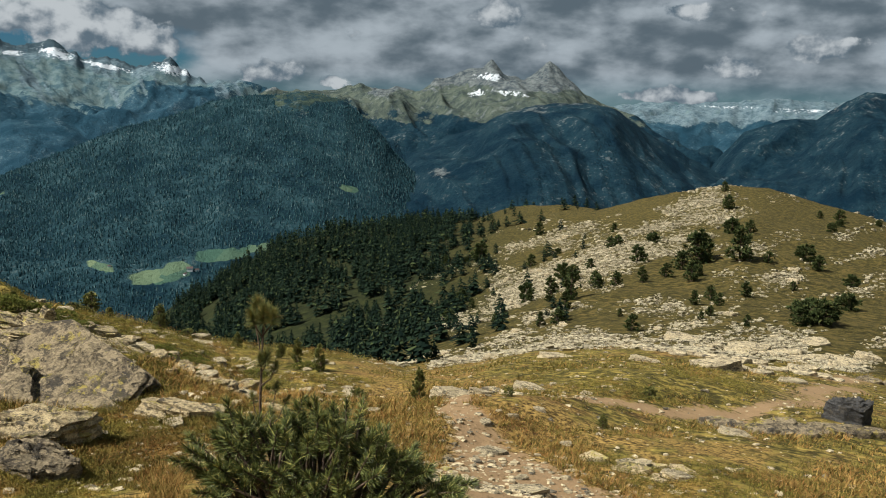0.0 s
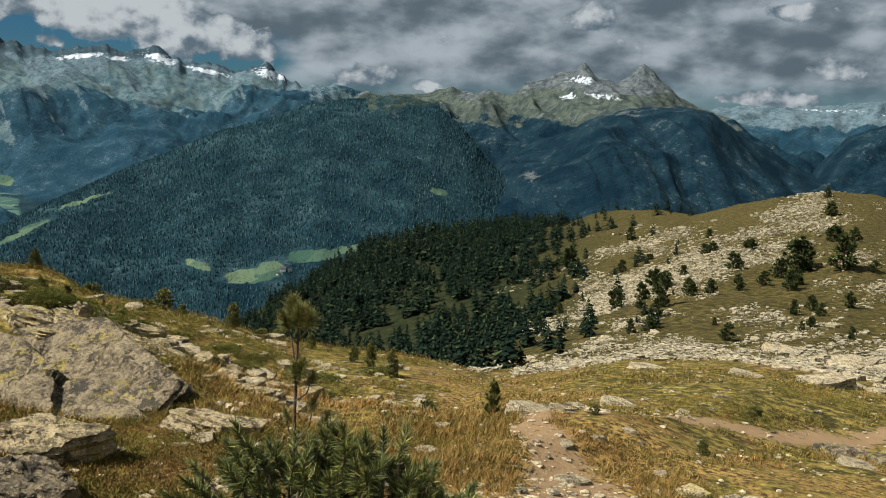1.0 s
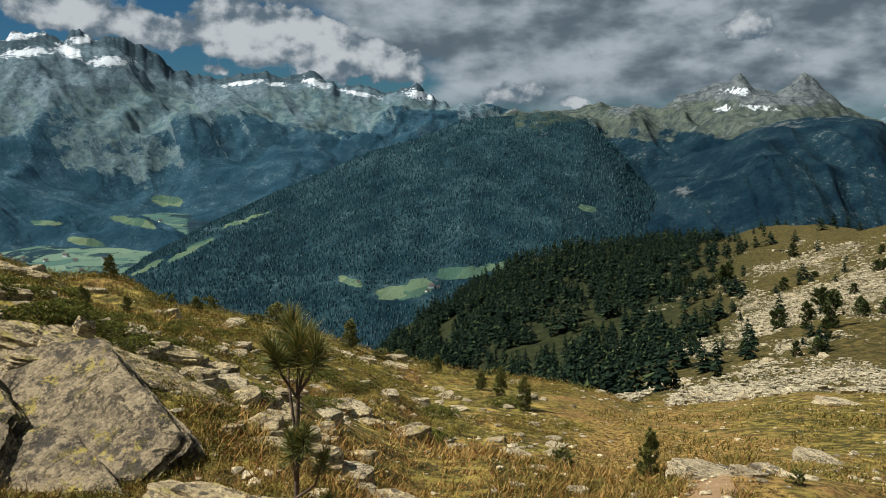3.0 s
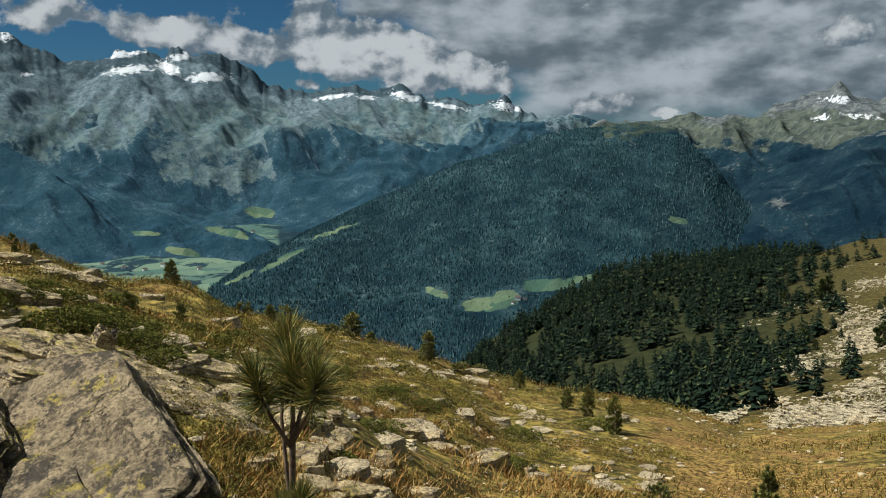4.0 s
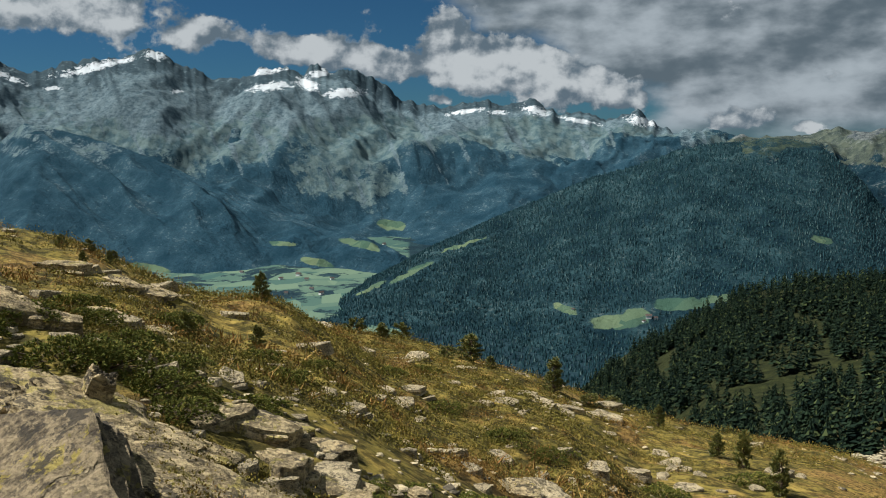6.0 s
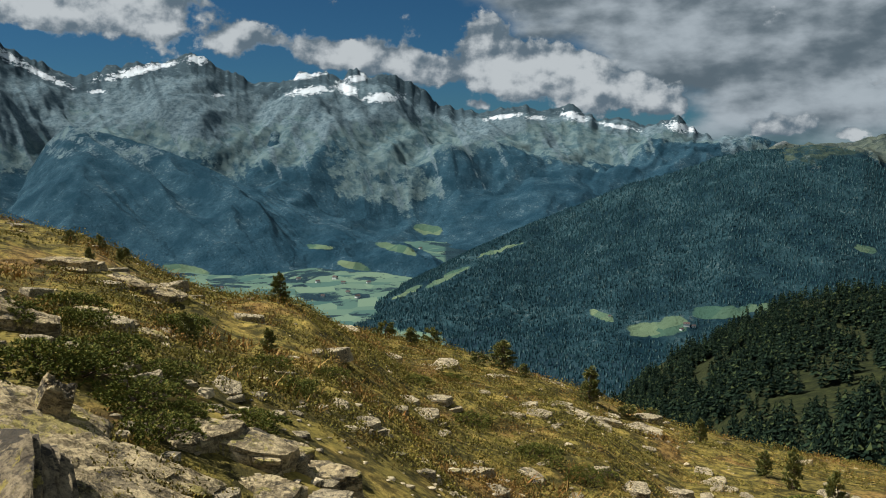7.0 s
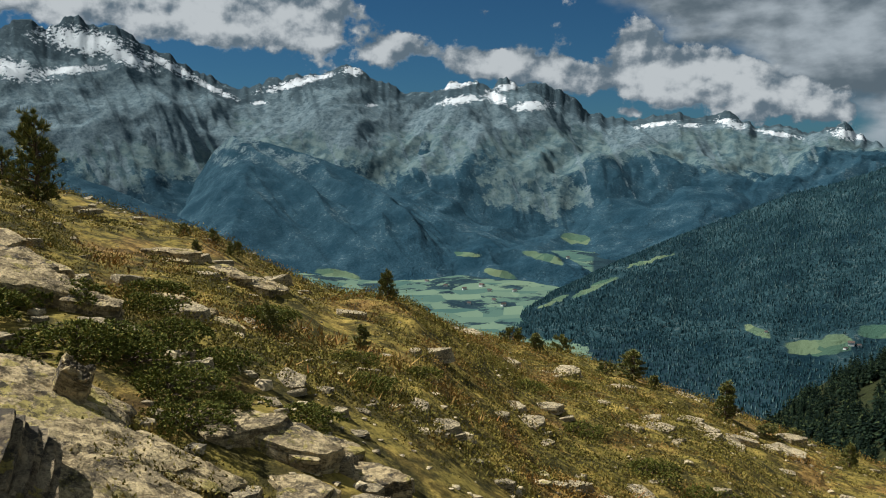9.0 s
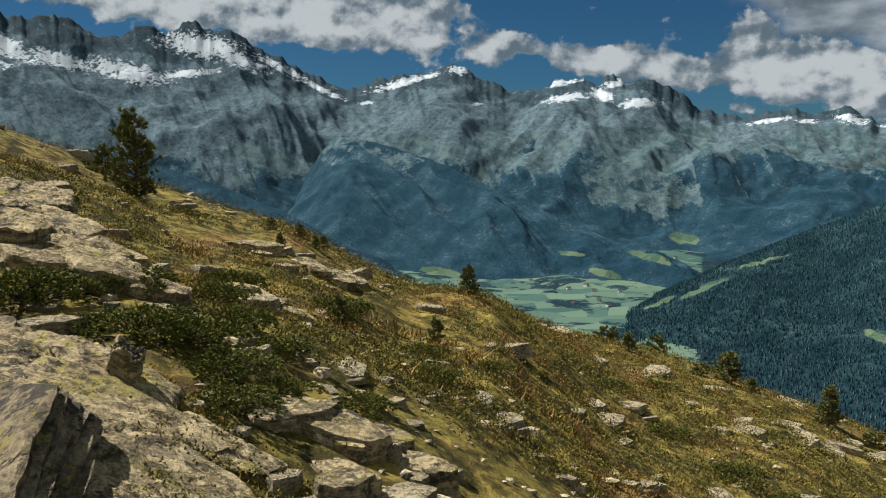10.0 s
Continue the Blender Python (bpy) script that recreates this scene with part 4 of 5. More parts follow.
def pine_meshes(seed, wide, whorls, tufts, count, bushy=False, mat=None, leaf=0.075, thin=0.006):
    """Trunk and crown of a young pine one metre high and so wide: whorls of rising, tufted branches."""
    g = np.random.default_rng(seed)
    wob = g.normal(size=2) * 0.03
    limbs = [tube([(0, 0, -0.08), (wob[0], wob[1], 0.25), (wob[0] * 2, wob[1], 0.6), (wob[0], 0, 0.95)], [0.035, 0.028, 0.018, 0.005])]
    base, way = [np.array([wob[0], 0, 0.96])] * 3, [np.array([0, 0, 1.0])] * 3
    for w in range(whorls):
        for i in range(6 if bushy else 5 + w % 2):
            h = float(np.clip((w + g.uniform(0.1, 0.9)) / whorls, 0.02, 0.97)) * 0.92
            full = math.sqrt(max(1 - h * h, 0.02)) if bushy else (1.02 - h) ** 0.60 * min(1, 0.62 + 1.6 * h)
            rad = full * wide * 0.5 * g.uniform(0.55, 1.12)
            a = g.uniform(0, 2 * math.pi)
            root = np.array([wob[0] * h, 0, max(h - 0.06, 0.0)])
            tip = np.array([math.cos(a) * rad, math.sin(a) * rad, h + 0.12 * rad + g.normal() * 0.02])
            limbs.append(tube([root, (root + tip) / 2 - [0, 0, 0.015], tip], [0.011, 0.008, 0.004], 4))
            for f in np.linspace(0.5, 1.0, tufts):
                base.append(root + (tip - root) * f + g.normal(size=3) * 0.022)
                way.append(np.array([math.cos(a) * 0.6, math.sin(a) * 0.6, 0.75]))
    base, way = np.array(base), np.array(way)
    way /= np.linalg.norm(way, axis=1, keepdims=True)
    size = leaf * g.uniform(0.7, 1.3, len(base))
    return mesh_from("trunk", *joined(limbs), BARK, True), mesh_from("crown", *needles(base, way, count, size, thin, 0.62, g), mat or NEEDLE)


PINES = [pine_meshes(60 + i, 0.85, 9, 3, 44, False, YOUNG, 0.115, 0.012) for i in range(4)]
BUSHES = [pine_meshes(70 + i, 1.5, 6, 4, 42, True, YOUNG, 0.15, 0.015) for i in range(3)]
GROWN = [pine_meshes(80 + i, 0.84, 13, 4, 30, False, YOUNG, 0.085, 0.009) for i in range(2)]
HILLSIDE = [pine_meshes(90 + i, 0.84, 9, 2, 16, False, HILL_NEEDLE, 0.15, 0.026) for i in range(4)]

DENSE = [pine_meshes(98, 1.5, 7, 4, 40, True, HILL_NEEDLE, 0.20, 0.030)]


def pine(x, y, wide, tall, kind, label, group="", name="pine_tree"):
    squat = wide > tall * 1.05
    pool = (DENSE if y > 50 else BUSHES) if squat else (HILLSIDE if y > 30 else (GROWN if tall > 0.6 else PINES))
    trunk, crown = pool[kind % len(pool)]
    ob = new(name)
    ob.empty_display_size = 0.1
    ratio = wide / tall / (1.5 if squat else 0.82) * 1.12
    ob.matrix_world = pose(x, y, height(x, y) - 0.01, 0, 0, kind * 67) @ Matrix.Diagonal((tall * ratio, tall * ratio, tall, 1))
    part("trunk", trunk, ob)
    part("crown", crown, ob)
    return tagged(ob, label, "shrub" if squat else "tree", group)


# ---- the large slab and the boulders beside the trail ----


def boulder(name, label, centre, half, turn, lean, seed, mat, fine=1.0, parent=None, corners=7, steps=0.16):
    me = mesh_from(name, *slab_shape(seed, int(64 * fine), int(14 * fine), int(8 * fine), corners, 0.055, steps), mat, True)
    me.transform(Matrix.Diagonal((*half, 1)))
    me.set_sharp_from_angle(angle=radians(30))
    ob = new(name, me)
    ob.matrix_world = pose(*centre, lean[0], lean[1], turn)
    if parent:
        ob.parent = parent
        return ob
    return tagged(ob, label, "rock")


def outcrop(label, blocks, mat, seed, lift=None, fine=1.0):
    """Bedrock that breaks from the ground in tilted blocks: east, north, height over the ground, half sizes, turn, tilt."""
    x, y = blocks[0][:2]
    z = height(x, y)
    ob = new("rock_outcrop")
    ob.matrix_world = pose(x, y, z)
    for i, (bx, by, up, a, c, h, t, lean) in enumerate(blocks):
        level = height(bx, by) if lift is None else lift
        boulder("rock_block", "", (bx - x, by - y, level - z + up), (a, c, h), t, lean if isinstance(lean, tuple) else (4, lean), seed + i * 3, mat, fine, ob, 5 + i % 4, 0.02 + 0.02 * (i % 3))
    return tagged(ob, label, "rock")


def broken(label, x, y, along, across, count, size, mat, seed, turn=0.0, lean=4.0):
    """A band of bedrock broken into many blocks."""
    g = np.random.default_rng(seed)
    c, s = math.cos(radians(turn)), math.sin(radians(turn))
    blocks = []
    for i in range(count):
        u, v = g.uniform(-along, along), g.normal() * across * 0.5
        a = size * g.uniform(0.5, 1.25)
        blocks.append((x + u * c - v * s, y + u * s + v * c, a * g.uniform(-0.02, 0.16), a, a * g.uniform(0.4, 0.7), a * g.uniform(0.22, 0.5), turn + g.uniform(-28, 28), lean + g.uniform(-9, 9)))
    return outcrop(label, blocks, mat, seed, None, 0.6)


outcrop("broad flat slab mottled with yellow and black lichen", [(-3.78, 8.42, 0.60, 1.10, 0.55, 0.13, -16, (34, 7)), (-4.78, 8.76, 0.70, 0.78, 0.52, 0.14, -14, (32, 4)), (-3.66, 7.98, 0.40, 0.96, 0.36, 0.11, -20, (26, 8)),
        (-4.40, 8.20, 0.62, 0.72, 0.40, 0.11, -16, (30, 8)), (-3.20, 8.14, 0.38, 0.42, 0.30, 0.10, -30, (28, 8)), (-4.16, 7.84, 0.46, 0.64, 0.30, 0.10, -14, (26, 9))], SLATE, 301, 0.0, 1.9)
boulder("boulder", "small flat boulder with yellow-green lichen in grass", (-3.15, 6.68, height(-3.15, 6.68) + 0.06), (0.46, 0.28, 0.16), 20, (8, 6), 303, BOULDER, 1.4)
boulder("boulder", "low reddish grey boulder at the trail's edge", (-2.85, 6.08, height(-2.85, 6.08) + 0.05), (0.36, 0.24, 0.15), -15, (6, 8), 305, SLATE, 1.4)
broken("pale split rock at the foot of the big slab", -2.35, 7.68, 0.26, 0.2, 6, 0.24, BOULDER, 307, 10, 8)
outcrop("massive lichen-covered outcrop breaking from the heath", [(-3.50, 9.00, -0.06, 0.46, 0.28, 0.13, 48, (6, 20)), (-3.98, 9.06, -0.01, 0.44, 0.28, 0.14, 44, (5, 22)), (-4.40, 8.98, 0.02, 0.38, 0.28, 0.15, 38, (4, 18)),
        (-3.35, 9.28, -0.06, 0.34, 0.18, 0.10, 52, (8, 22)), (-3.78, 9.30, -0.04, 0.34, 0.18, 0.10, 50, (8, 24)), (-3.74, 8.80, 0.00, 0.32, 0.22, 0.11, 30, (6, 16)), (-4.18, 9.22, 0.02, 0.28, 0.15, 0.10, 46, (6, 24)),
        (-4.60, 9.20, 0.0, 0.25, 0.13, 0.10, 60, (4, 20)), (-3.16, 9.02, -0.05, 0.22, 0.14, 0.09, 40, (8, 18)), (-4.12, 8.76, 0.02, 0.24, 0.15, 0.10, 64, (2, 14))], BOULDER, 600, None, 1.5)
boulder("boulder", "pointed upright rock on top of the outcrop", (-4.14, 9.20, height(-4.14, 9.20) + 0.13), (0.075, 0.05, 0.11), 40, (10, 24), 313, BOULDER, 1.0, None, 4, 0.10)
outcrop("pale jagged outcrop on the heath slope", [(-6.60, 9.75, 0.06, 0.50, 0.26, 0.20, 25, 12), (-7.20, 9.95, 0.08, 0.50, 0.26, 0.22, 10, 9), (-6.05, 9.75, 0.05, 0.42, 0.20, 0.18, 30, 14), (-6.40, 9.50, 0.05, 0.40, 0.22, 0.18, 20, 8), (-5.65, 9.78, 0.03, 0.34, 0.17, 0.15, 35, 15),
        (-7.40, 9.70, 0.08, 0.36, 0.24, 0.20, 0, 6), (-5.90, 9.55, 0.03, 0.30, 0.14, 0.12, 28, 12), (-6.90, 9.60, 0.12, 0.30, 0.20, 0.14, 40, 16), (-5.38, 9.93, 0.02, 0.18, 0.12, 0.09, 30, 12), (-6.30, 10.0, 0.04, 0.30, 0.13, 0.10, 22, 12)], BOULDER, 640, None, 1.1)
broken("pale rocks piled below the big slab", -2.75, 9.45, 0.80, 0.50, 17, 0.19, BOULDER, 860, 115, 6)
broken("pale weathered ledge among heath and juniper", -3.86, 10.20, 0.42, 0.18, 6, 0.20, BOULDER, 900, 46, 10)
broken("pale low rocks breaking through the heath", -3.45, 9.75, 0.30, 0.16, 5, 0.15, BOULDER, 920, 40, 8)
broken("pale flat ledge high on the heath slope", -5.85, 10.82, 0.34, 0.12, 5, 0.17, BOULDER, 940, 40, 12)
broken("grey ledge of split rock along the brow", -7.70, 12.40, 0.55, 0.16, 7, 0.22, BOULDER, 960, 42, 12)
broken("pale ledge of broken rock in the grass", -2.05, 8.75, 0.45, 0.30, 7, 0.18, BOULDER, 880, 20, 6)
broken("pale split rocks round a low shrub", -3.40, 12.90, 0.50, 0.40, 6, 0.26, BOULDER, 890, 20, 6)
broken("grey bedded outcrop broken up beside the side trail", 5.55, 13.45, 1.35, 0.60, 20, 0.34, SLATE, 680, 8, 2)
broken("pale rocks in a row along the trail's edge", 2.05, 9.10, 0.85, 0.30, 10, 0.17, BOULDER, 700, -25, 2)
broken("low pale rock band crossing the grassy saddle", 8.4, 24.6, 3.2, 1.1, 30, 0.34, STONE, 720, -8, 4)
broken("pale rock band at the foot of the hill", 30.5, 69.5, 9.5, 3.2, 26, 0.95, STONE, 760, -4, 4)
broken("grey rock ledge at the turn of the side trail", 14.8, 26.6, 1.8, 1.0, 14, 0.42, SLATE, 800, 6, 2)
broken("pale stones gathered at the brow of the path", 0.45, 11.9, 0.55, 0.40, 12, 0.15, STONE, 830, 12, 3)
boulder("boulder", "dark shadowed boulder above the side trail", (6.75, 14.3, height(6.75, 14.3) + 0.17), (0.42, 0.30, 0.27), 0, (6, 4), 331, DARK_STONE, 1.2)

CAIRN = (-3.17, 10.38)
base = height(*CAIRN)
for i, (dx, dz, half, turn) in enumerate([(0.02, 0.01, (0.080, 0.065, 0.038), 0), (-0.01, 0.062, (0.055, 0.046, 0.030), 20), (-0.005, 0.110, (0.068, 0.050, 0.028), -8)]):
    boulder("cairn_stone", "pale flat stone of a small balanced stack", (CAIRN[0] + dx, CAIRN[1], base + dz), half, turn, (0, 4), 340 + i, BOULDER, 0.8, None, 6, 0.08)

# ---- stones on the slope, by the trail and on the saddle: east, north, width, height ----
SLOPE_A = [(-7.41, 10.97, 0.13, 0.05), (-6.84, 10.99, 0.18, 0.13), (-6.49, 10.93, 0.15, 0.05), (-5.73, 10.72, 0.33, 0.16), (-5.58, 10.76, 0.08, 0.05), (-4.63, 10, 0.24, 0.17), (-7.35, 10.55, 0.18, 0.1), (-8.26, 10.38, 0.23, 0.07), (-5.19, 9.85, 0.15, 0.07), (-4.15, 9.54, 0.08, 0.06), (-4.16, 9.66, 0.13, 0.06), (-4.09, 9.89, 0.18, 0.04), (-4.6, 10.61, 0.14, 0.04), (-5.4, 11.91, 0.17, 0.06), (-3.71, 10.47, 0.11, 0.07), (-3.43, 10.34, 0.12, 0.06), (-6.04, 14.46, 0.26, 0.08), (-8.12, 18.3, 0.43, 0.14), (-5.42, 14.12, 0.12, 0.04), (-5.57, 15.98, 0.23, 0.11), (-5.45, 16.26, 0.29, 0.13)]
SLOPE_B = [(-5.86, 18.4, 0.35, 0.15), (-5.57, 18.51, 0.37, 0.13), (-6.36, 21.07, 0.37, 0.17), (-5.93, 20.83, 0.4, 0.15), (-8.24, 17.4, 0.26, 0.09), (-11.49, 21.3, 0.37, 0.1), (-9.98, 18.3, 0.35, 0.1), (-6.12, 13.19, 0.14, 0.05), (-3.88, 10.3, 0.15, 0.11), (-3.61, 10.16, 0.1, 0.08), (-3.8, 10.16, 0.15, 0.1), (-3.5, 10.04, 0.2, 0.11), (-3.28, 9.91, 0.14, 0.07), (-3.11, 9.81, 0.11, 0.06), (-4.5, 14.05, 0.35, 0.08), (-3.59, 9.51, 0.17, 0.1), (-6, 11.39, 0.11, 0.04), (-7.13, 17.36, 0.17, 0.07), (-5.34, 12.93, 0.09, 0.04), (-4.46, 10.95, 0.08, 0.03), (-7.21, 11.91, 0.23, 0.11), (-8.01, 12.62, 0.21, 0.07), (-7.17, 12.3, 0.17, 0.05)]
SLOPE_C = [(-3.45, 9.55, 0.24, 0.09), (-3.39, 9.91, 0.28, 0.13), (-2.84, 9.56, 0.27, 0.16), (-2.69, 9.49, 0.14, 0.09), (-3.02, 10.83, 0.29, 0.12), (-3.67, 13.22, 0.43, 0.24), (-3.49, 13.19, 0.21, 0.13), (-3.26, 15.41, 0.26, 0.13), (-5.59, 16.54, 0.33, 0.12), (-6.06, 18.72, 0.26, 0.14), (-5.93, 19.71, 0.48, 0.17), (-5.86, 21.26, 0.57, 0.18), (-4.25, 18.98, 0.25, 0.13), (-3.73, 17.93, 0.32, 0.12), (-3.33, 10.35, 0.12, 0.04), (-6.1, 15.16, 0.26, 0.09), (-4.69, 11.64, 0.17, 0.05), (-3.6, 15.67, 0.13, 0.08), (-2.98, 16.94, 0.14, 0.06), (-2.36, 15.12, 0.13, 0.08), (-11.55, 23.19, 0.31, 0.12)]
TRAILSIDE = [(0.77, 7.52, 0.35, 0.14), (0.55, 9.1, 0.29, 0.12), (2.07, 9.17, 0.37, 0.16), (2.47, 8.77, 0.37, 0.15), (-0.87, 11.3, 0.17, 0.14), (-0.88, 9.78, 0.25, 0.14), (-3.32, 16.77, 0.32, 0.14), (-2.51, 9.17, 0.33, 0.18), (-2.26, 9.09, 0.17, 0.09), (-2.08, 8.91, 0.33, 0.12), (-1.92, 8.77, 0.21, 0.09), (-2.3, 7.47, 0.2, 0.08), (0.16, 11.62, 0.45, 0.19), (0.52, 11.55, 0.27, 0.15), (0.89, 10.45, 0.19, 0.08), (1.24, 10.89, 0.15, 0.08), (-0.34, 10.93, 0.15, 0.06), (-1.29, 11.93, 0.19, 0.07), (-1.37, 10.98, 0.14, 0.08), (0.53, 9.98, 0.19, 0.08), (1.45, 9.8, 0.15, 0.06), (0.77, 8, 0.14, 0.06)]
SADDLE = [(6.41, 20.66, 1.12, 0.43), (7.18, 21.11, 0.61, 0.33), (4.89, 21.03, 0.71, 0.27), (7.68, 20.79, 0.57, 0.2), (8.03, 19.96, 0.65, 0.18), (21.54, 78, 3.02, 0.91), (25.65, 72.44, 3.73, 1.03), (1.46, 14.08, 0.55, 0.14), (2.93, 22.2, 0.72, 0.2), (33.5, 78.93, 2.55, 0.81), (29.65, 64.17, 2.08, 0.76), (4.16, 12.14, 0.47, 0.1), (2.31, 13.65, 0.21, 0.08), (3.16, 15.23, 0.29, 0.09), (30.05, 68.45, 1.77, 0.54), (27.6, 71.4, 1.84, 0.64)]
for rows, label, group in ((SLOPE_A, "pale lichen-spotted rock half sunk in the heath", "rocks on the heath slope"), (SLOPE_B, "pale weathered rock lying on the heath slope", "rocks on the heath slope"),
                           (SLOPE_C, "pale angular rock in dry grass and heath", "rocks on the heath slope"), (TRAILSIDE, "loose pale stone on and beside the trail", "stones by the trail"),
                           (SADDLE, "pale broken boulder on the grassy saddle", "boulders on the saddle")):
    for i, (x, y, wide, tall) in enumerate(rows):
        rock(x, y, wide, tall * 0.72, float(rng.uniform(0, 360)) if wide < 0.25 else float(rng.uniform(-30, 30)), i, label, group, lean=(float(rng.uniform(-8, 8)), float(rng.uniform(-4, 14))))

g = np.random.default_rng(43)
for i in range(330):
    a, r = radians(g.uniform(-78, -4)), 4.0 * (24 / 4.0) ** g.random()
    x, y = HUB[0] + r * math.sin(a), HUB[1] + r * math.cos(a)
    if float(fbm(np.array([x * 0.5]), np.array([y * 0.5]), 3, 47)[0]) < -0.05 + 0.2 * (r < 7):
        continue
    wide = float((0.07 + 0.20 * g.random() ** 2) * (0.7 + r / 13))
    rock(x, y, wide, wide * float(g.uniform(0.22, 0.42)), float(g.uniform(0, 360)), i, "small pale rock showing through the heath", "rocks on the heath slope", lean=(float(g.uniform(-8, 8)), float(g.uniform(0, 14))))

# ---- pines ----
EDGE_PINES = [(-9.16, 13.35, 0.14, 0.15), (-9.03, 13.57, 0.12, 0.13), (-7.64, 14.42, 0.2, 0.33), (-6.12, 12.56, 0.15, 0.2), (-12.1, 22.77, 0.55, 0.41), (-10.01, 20.6, 0.3, 0.33), (-11.33, 23.43, 0.48, 0.41), (-8.74, 20.84, 0.36, 0.2), (-8.48, 21.24, 0.52, 0.5), (-7.94, 21, 0.24, 0.26), (-6.9, 21.47, 0.46, 0.63), (-6.33, 21.88, 0.39, 0.21), (-5.13, 22.01, 0.28, 0.4), (-3.59, 19.58, 0.26, 0.35), (-3.15, 19.14, 0.27, 0.53), (-2.44, 17.54, 0.29, 0.54), (-5.8, 11.4, 0.16, 0.22), (-6.15, 22.55, 0.36, 0.2), (-10.83, 12.26, 0.59, 0.98), (-11.71, 12.3, 0.41, 0.35), (-9.2, 13.02, 0.13, 0.15), (-8.28, 12.54, 0.11, 0.15), (-8.79, 13.3, 0.1, 0.14)]
for i, (x, y, wide, tall) in enumerate(EDGE_PINES):
    pine(x, y, wide, tall, i, "single dark green pine standing on the heath slope" if tall > 0.6 else ("low dwarf pine bush on the edge of the slope" if wide > tall * 1.05 else "young green pine on the edge of the slope"), "pines on the slope")
SADDLE_PINES = [(-0.29, 11.71, 0.21, 0.45), (-1.21, 12.86, 0.27, 0.22), (18.6, 85.9, 1.44, 1.67), (3.42, 14.19, 0.28, 0.21), (2.09, 11.04, 0.15, 0.19), (0.89, 11.32, 0.15, 0.13), (41.43, 98.96, 4.86, 2.43)]
for i, (x, y, wide, tall) in enumerate(SADDLE_PINES):
    pine(x, y, wide, tall, i + 1, "low rounded dwarf pine on the saddle" if wide > tall else "small pine growing on the grassy saddle", "pines on the saddle")
HILL_PINES = [(47.48, 166.1, 5.27, 6.12), (53.62, 160.94, 4.59, 5.92), (42.4, 158.64, 3.03, 3.42), (68, 167.51, 3.81, 2.76), (18.89, 129.84, 2.66, 4.82), (24.64, 167.21, 2.78, 2.97), (18.74, 152.89, 2.54, 3.13), (24.92, 142.11, 1.81, 2.35), (27.73, 141.72, 1.99, 2.34), (11.15, 99.9, 1.16, 1.67), (33.43, 117.4, 1.34, 1.95), (36.73, 121.32, 1.7, 2.01), (43.47, 126.95, 1.78, 2.26), (33.17, 147.5, 1.87, 2.45), (11.13, 266.27, 5.76, 6.08), (7.23, 117.74, 1.22, 1.51), (1.62, 135.73, 1.39, 1.91), (16.82, 120.64, 1.86, 2.47), (30.02, 181.05, 2.08, 2.08), (38.26, 151.94, 2.33, 2.33), (58.5, 160.27, 2.04, 2.04), (49.15, 168.83, 4.05, 4.85), (53.62, 135.48, 1.22, 1.38)]
for i, (x, y, wide, tall) in enumerate(HILL_PINES):
    pine(x, y, wide, tall, i, "dark pine among the pale stones of the hill", "pines on the stony hill")


g = np.random.default_rng(31)
for i in range(42):
    a, r = g.uniform(0, 27), 88 * (300 / 88) ** g.random()
    tall = g.uniform(1.0, 3.0) * (0.6 + r / 300)
    pine(HUB[0] + r * math.sin(radians(a)), HUB[1] + r * math.cos(radians(a)), tall * g.uniform(0.6, 1.3), tall, i, "small dark pine scattered over the stony hill", "pines on the stony hill")


def brush(axis, reach, count, length, width, g, low=0.95, high=0.35):
    """Needles that stand out all round a shoot: the line of the shoot, how far down from its tip they grow."""
    axis = np.asarray(axis, float)
    tip, foot = axis[-1], axis[-2]
    along = (tip - foot) / np.linalg.norm(tip - foot)
    s = g.random(count)
    a = g.uniform(0, 2 * np.pi, count)
    u = np.cross(along, [0.31, 0.9, 0.2])
    u /= np.linalg.norm(u)
    w = np.cross(along, u)
    out = high + (low - high) * s ** 0.7
    way = along * np.cos(out)[:, None] + (u * np.cos(a)[:, None] + w * np.sin(a)[:, None]) * np.sin(out)[:, None]
    base = tip - along * (s * reach)[:, None] + way * 0.004
    return needles(base, way, 1, length * g.uniform(0.72, 1.08, count), width, 0.22, g, 0.06)


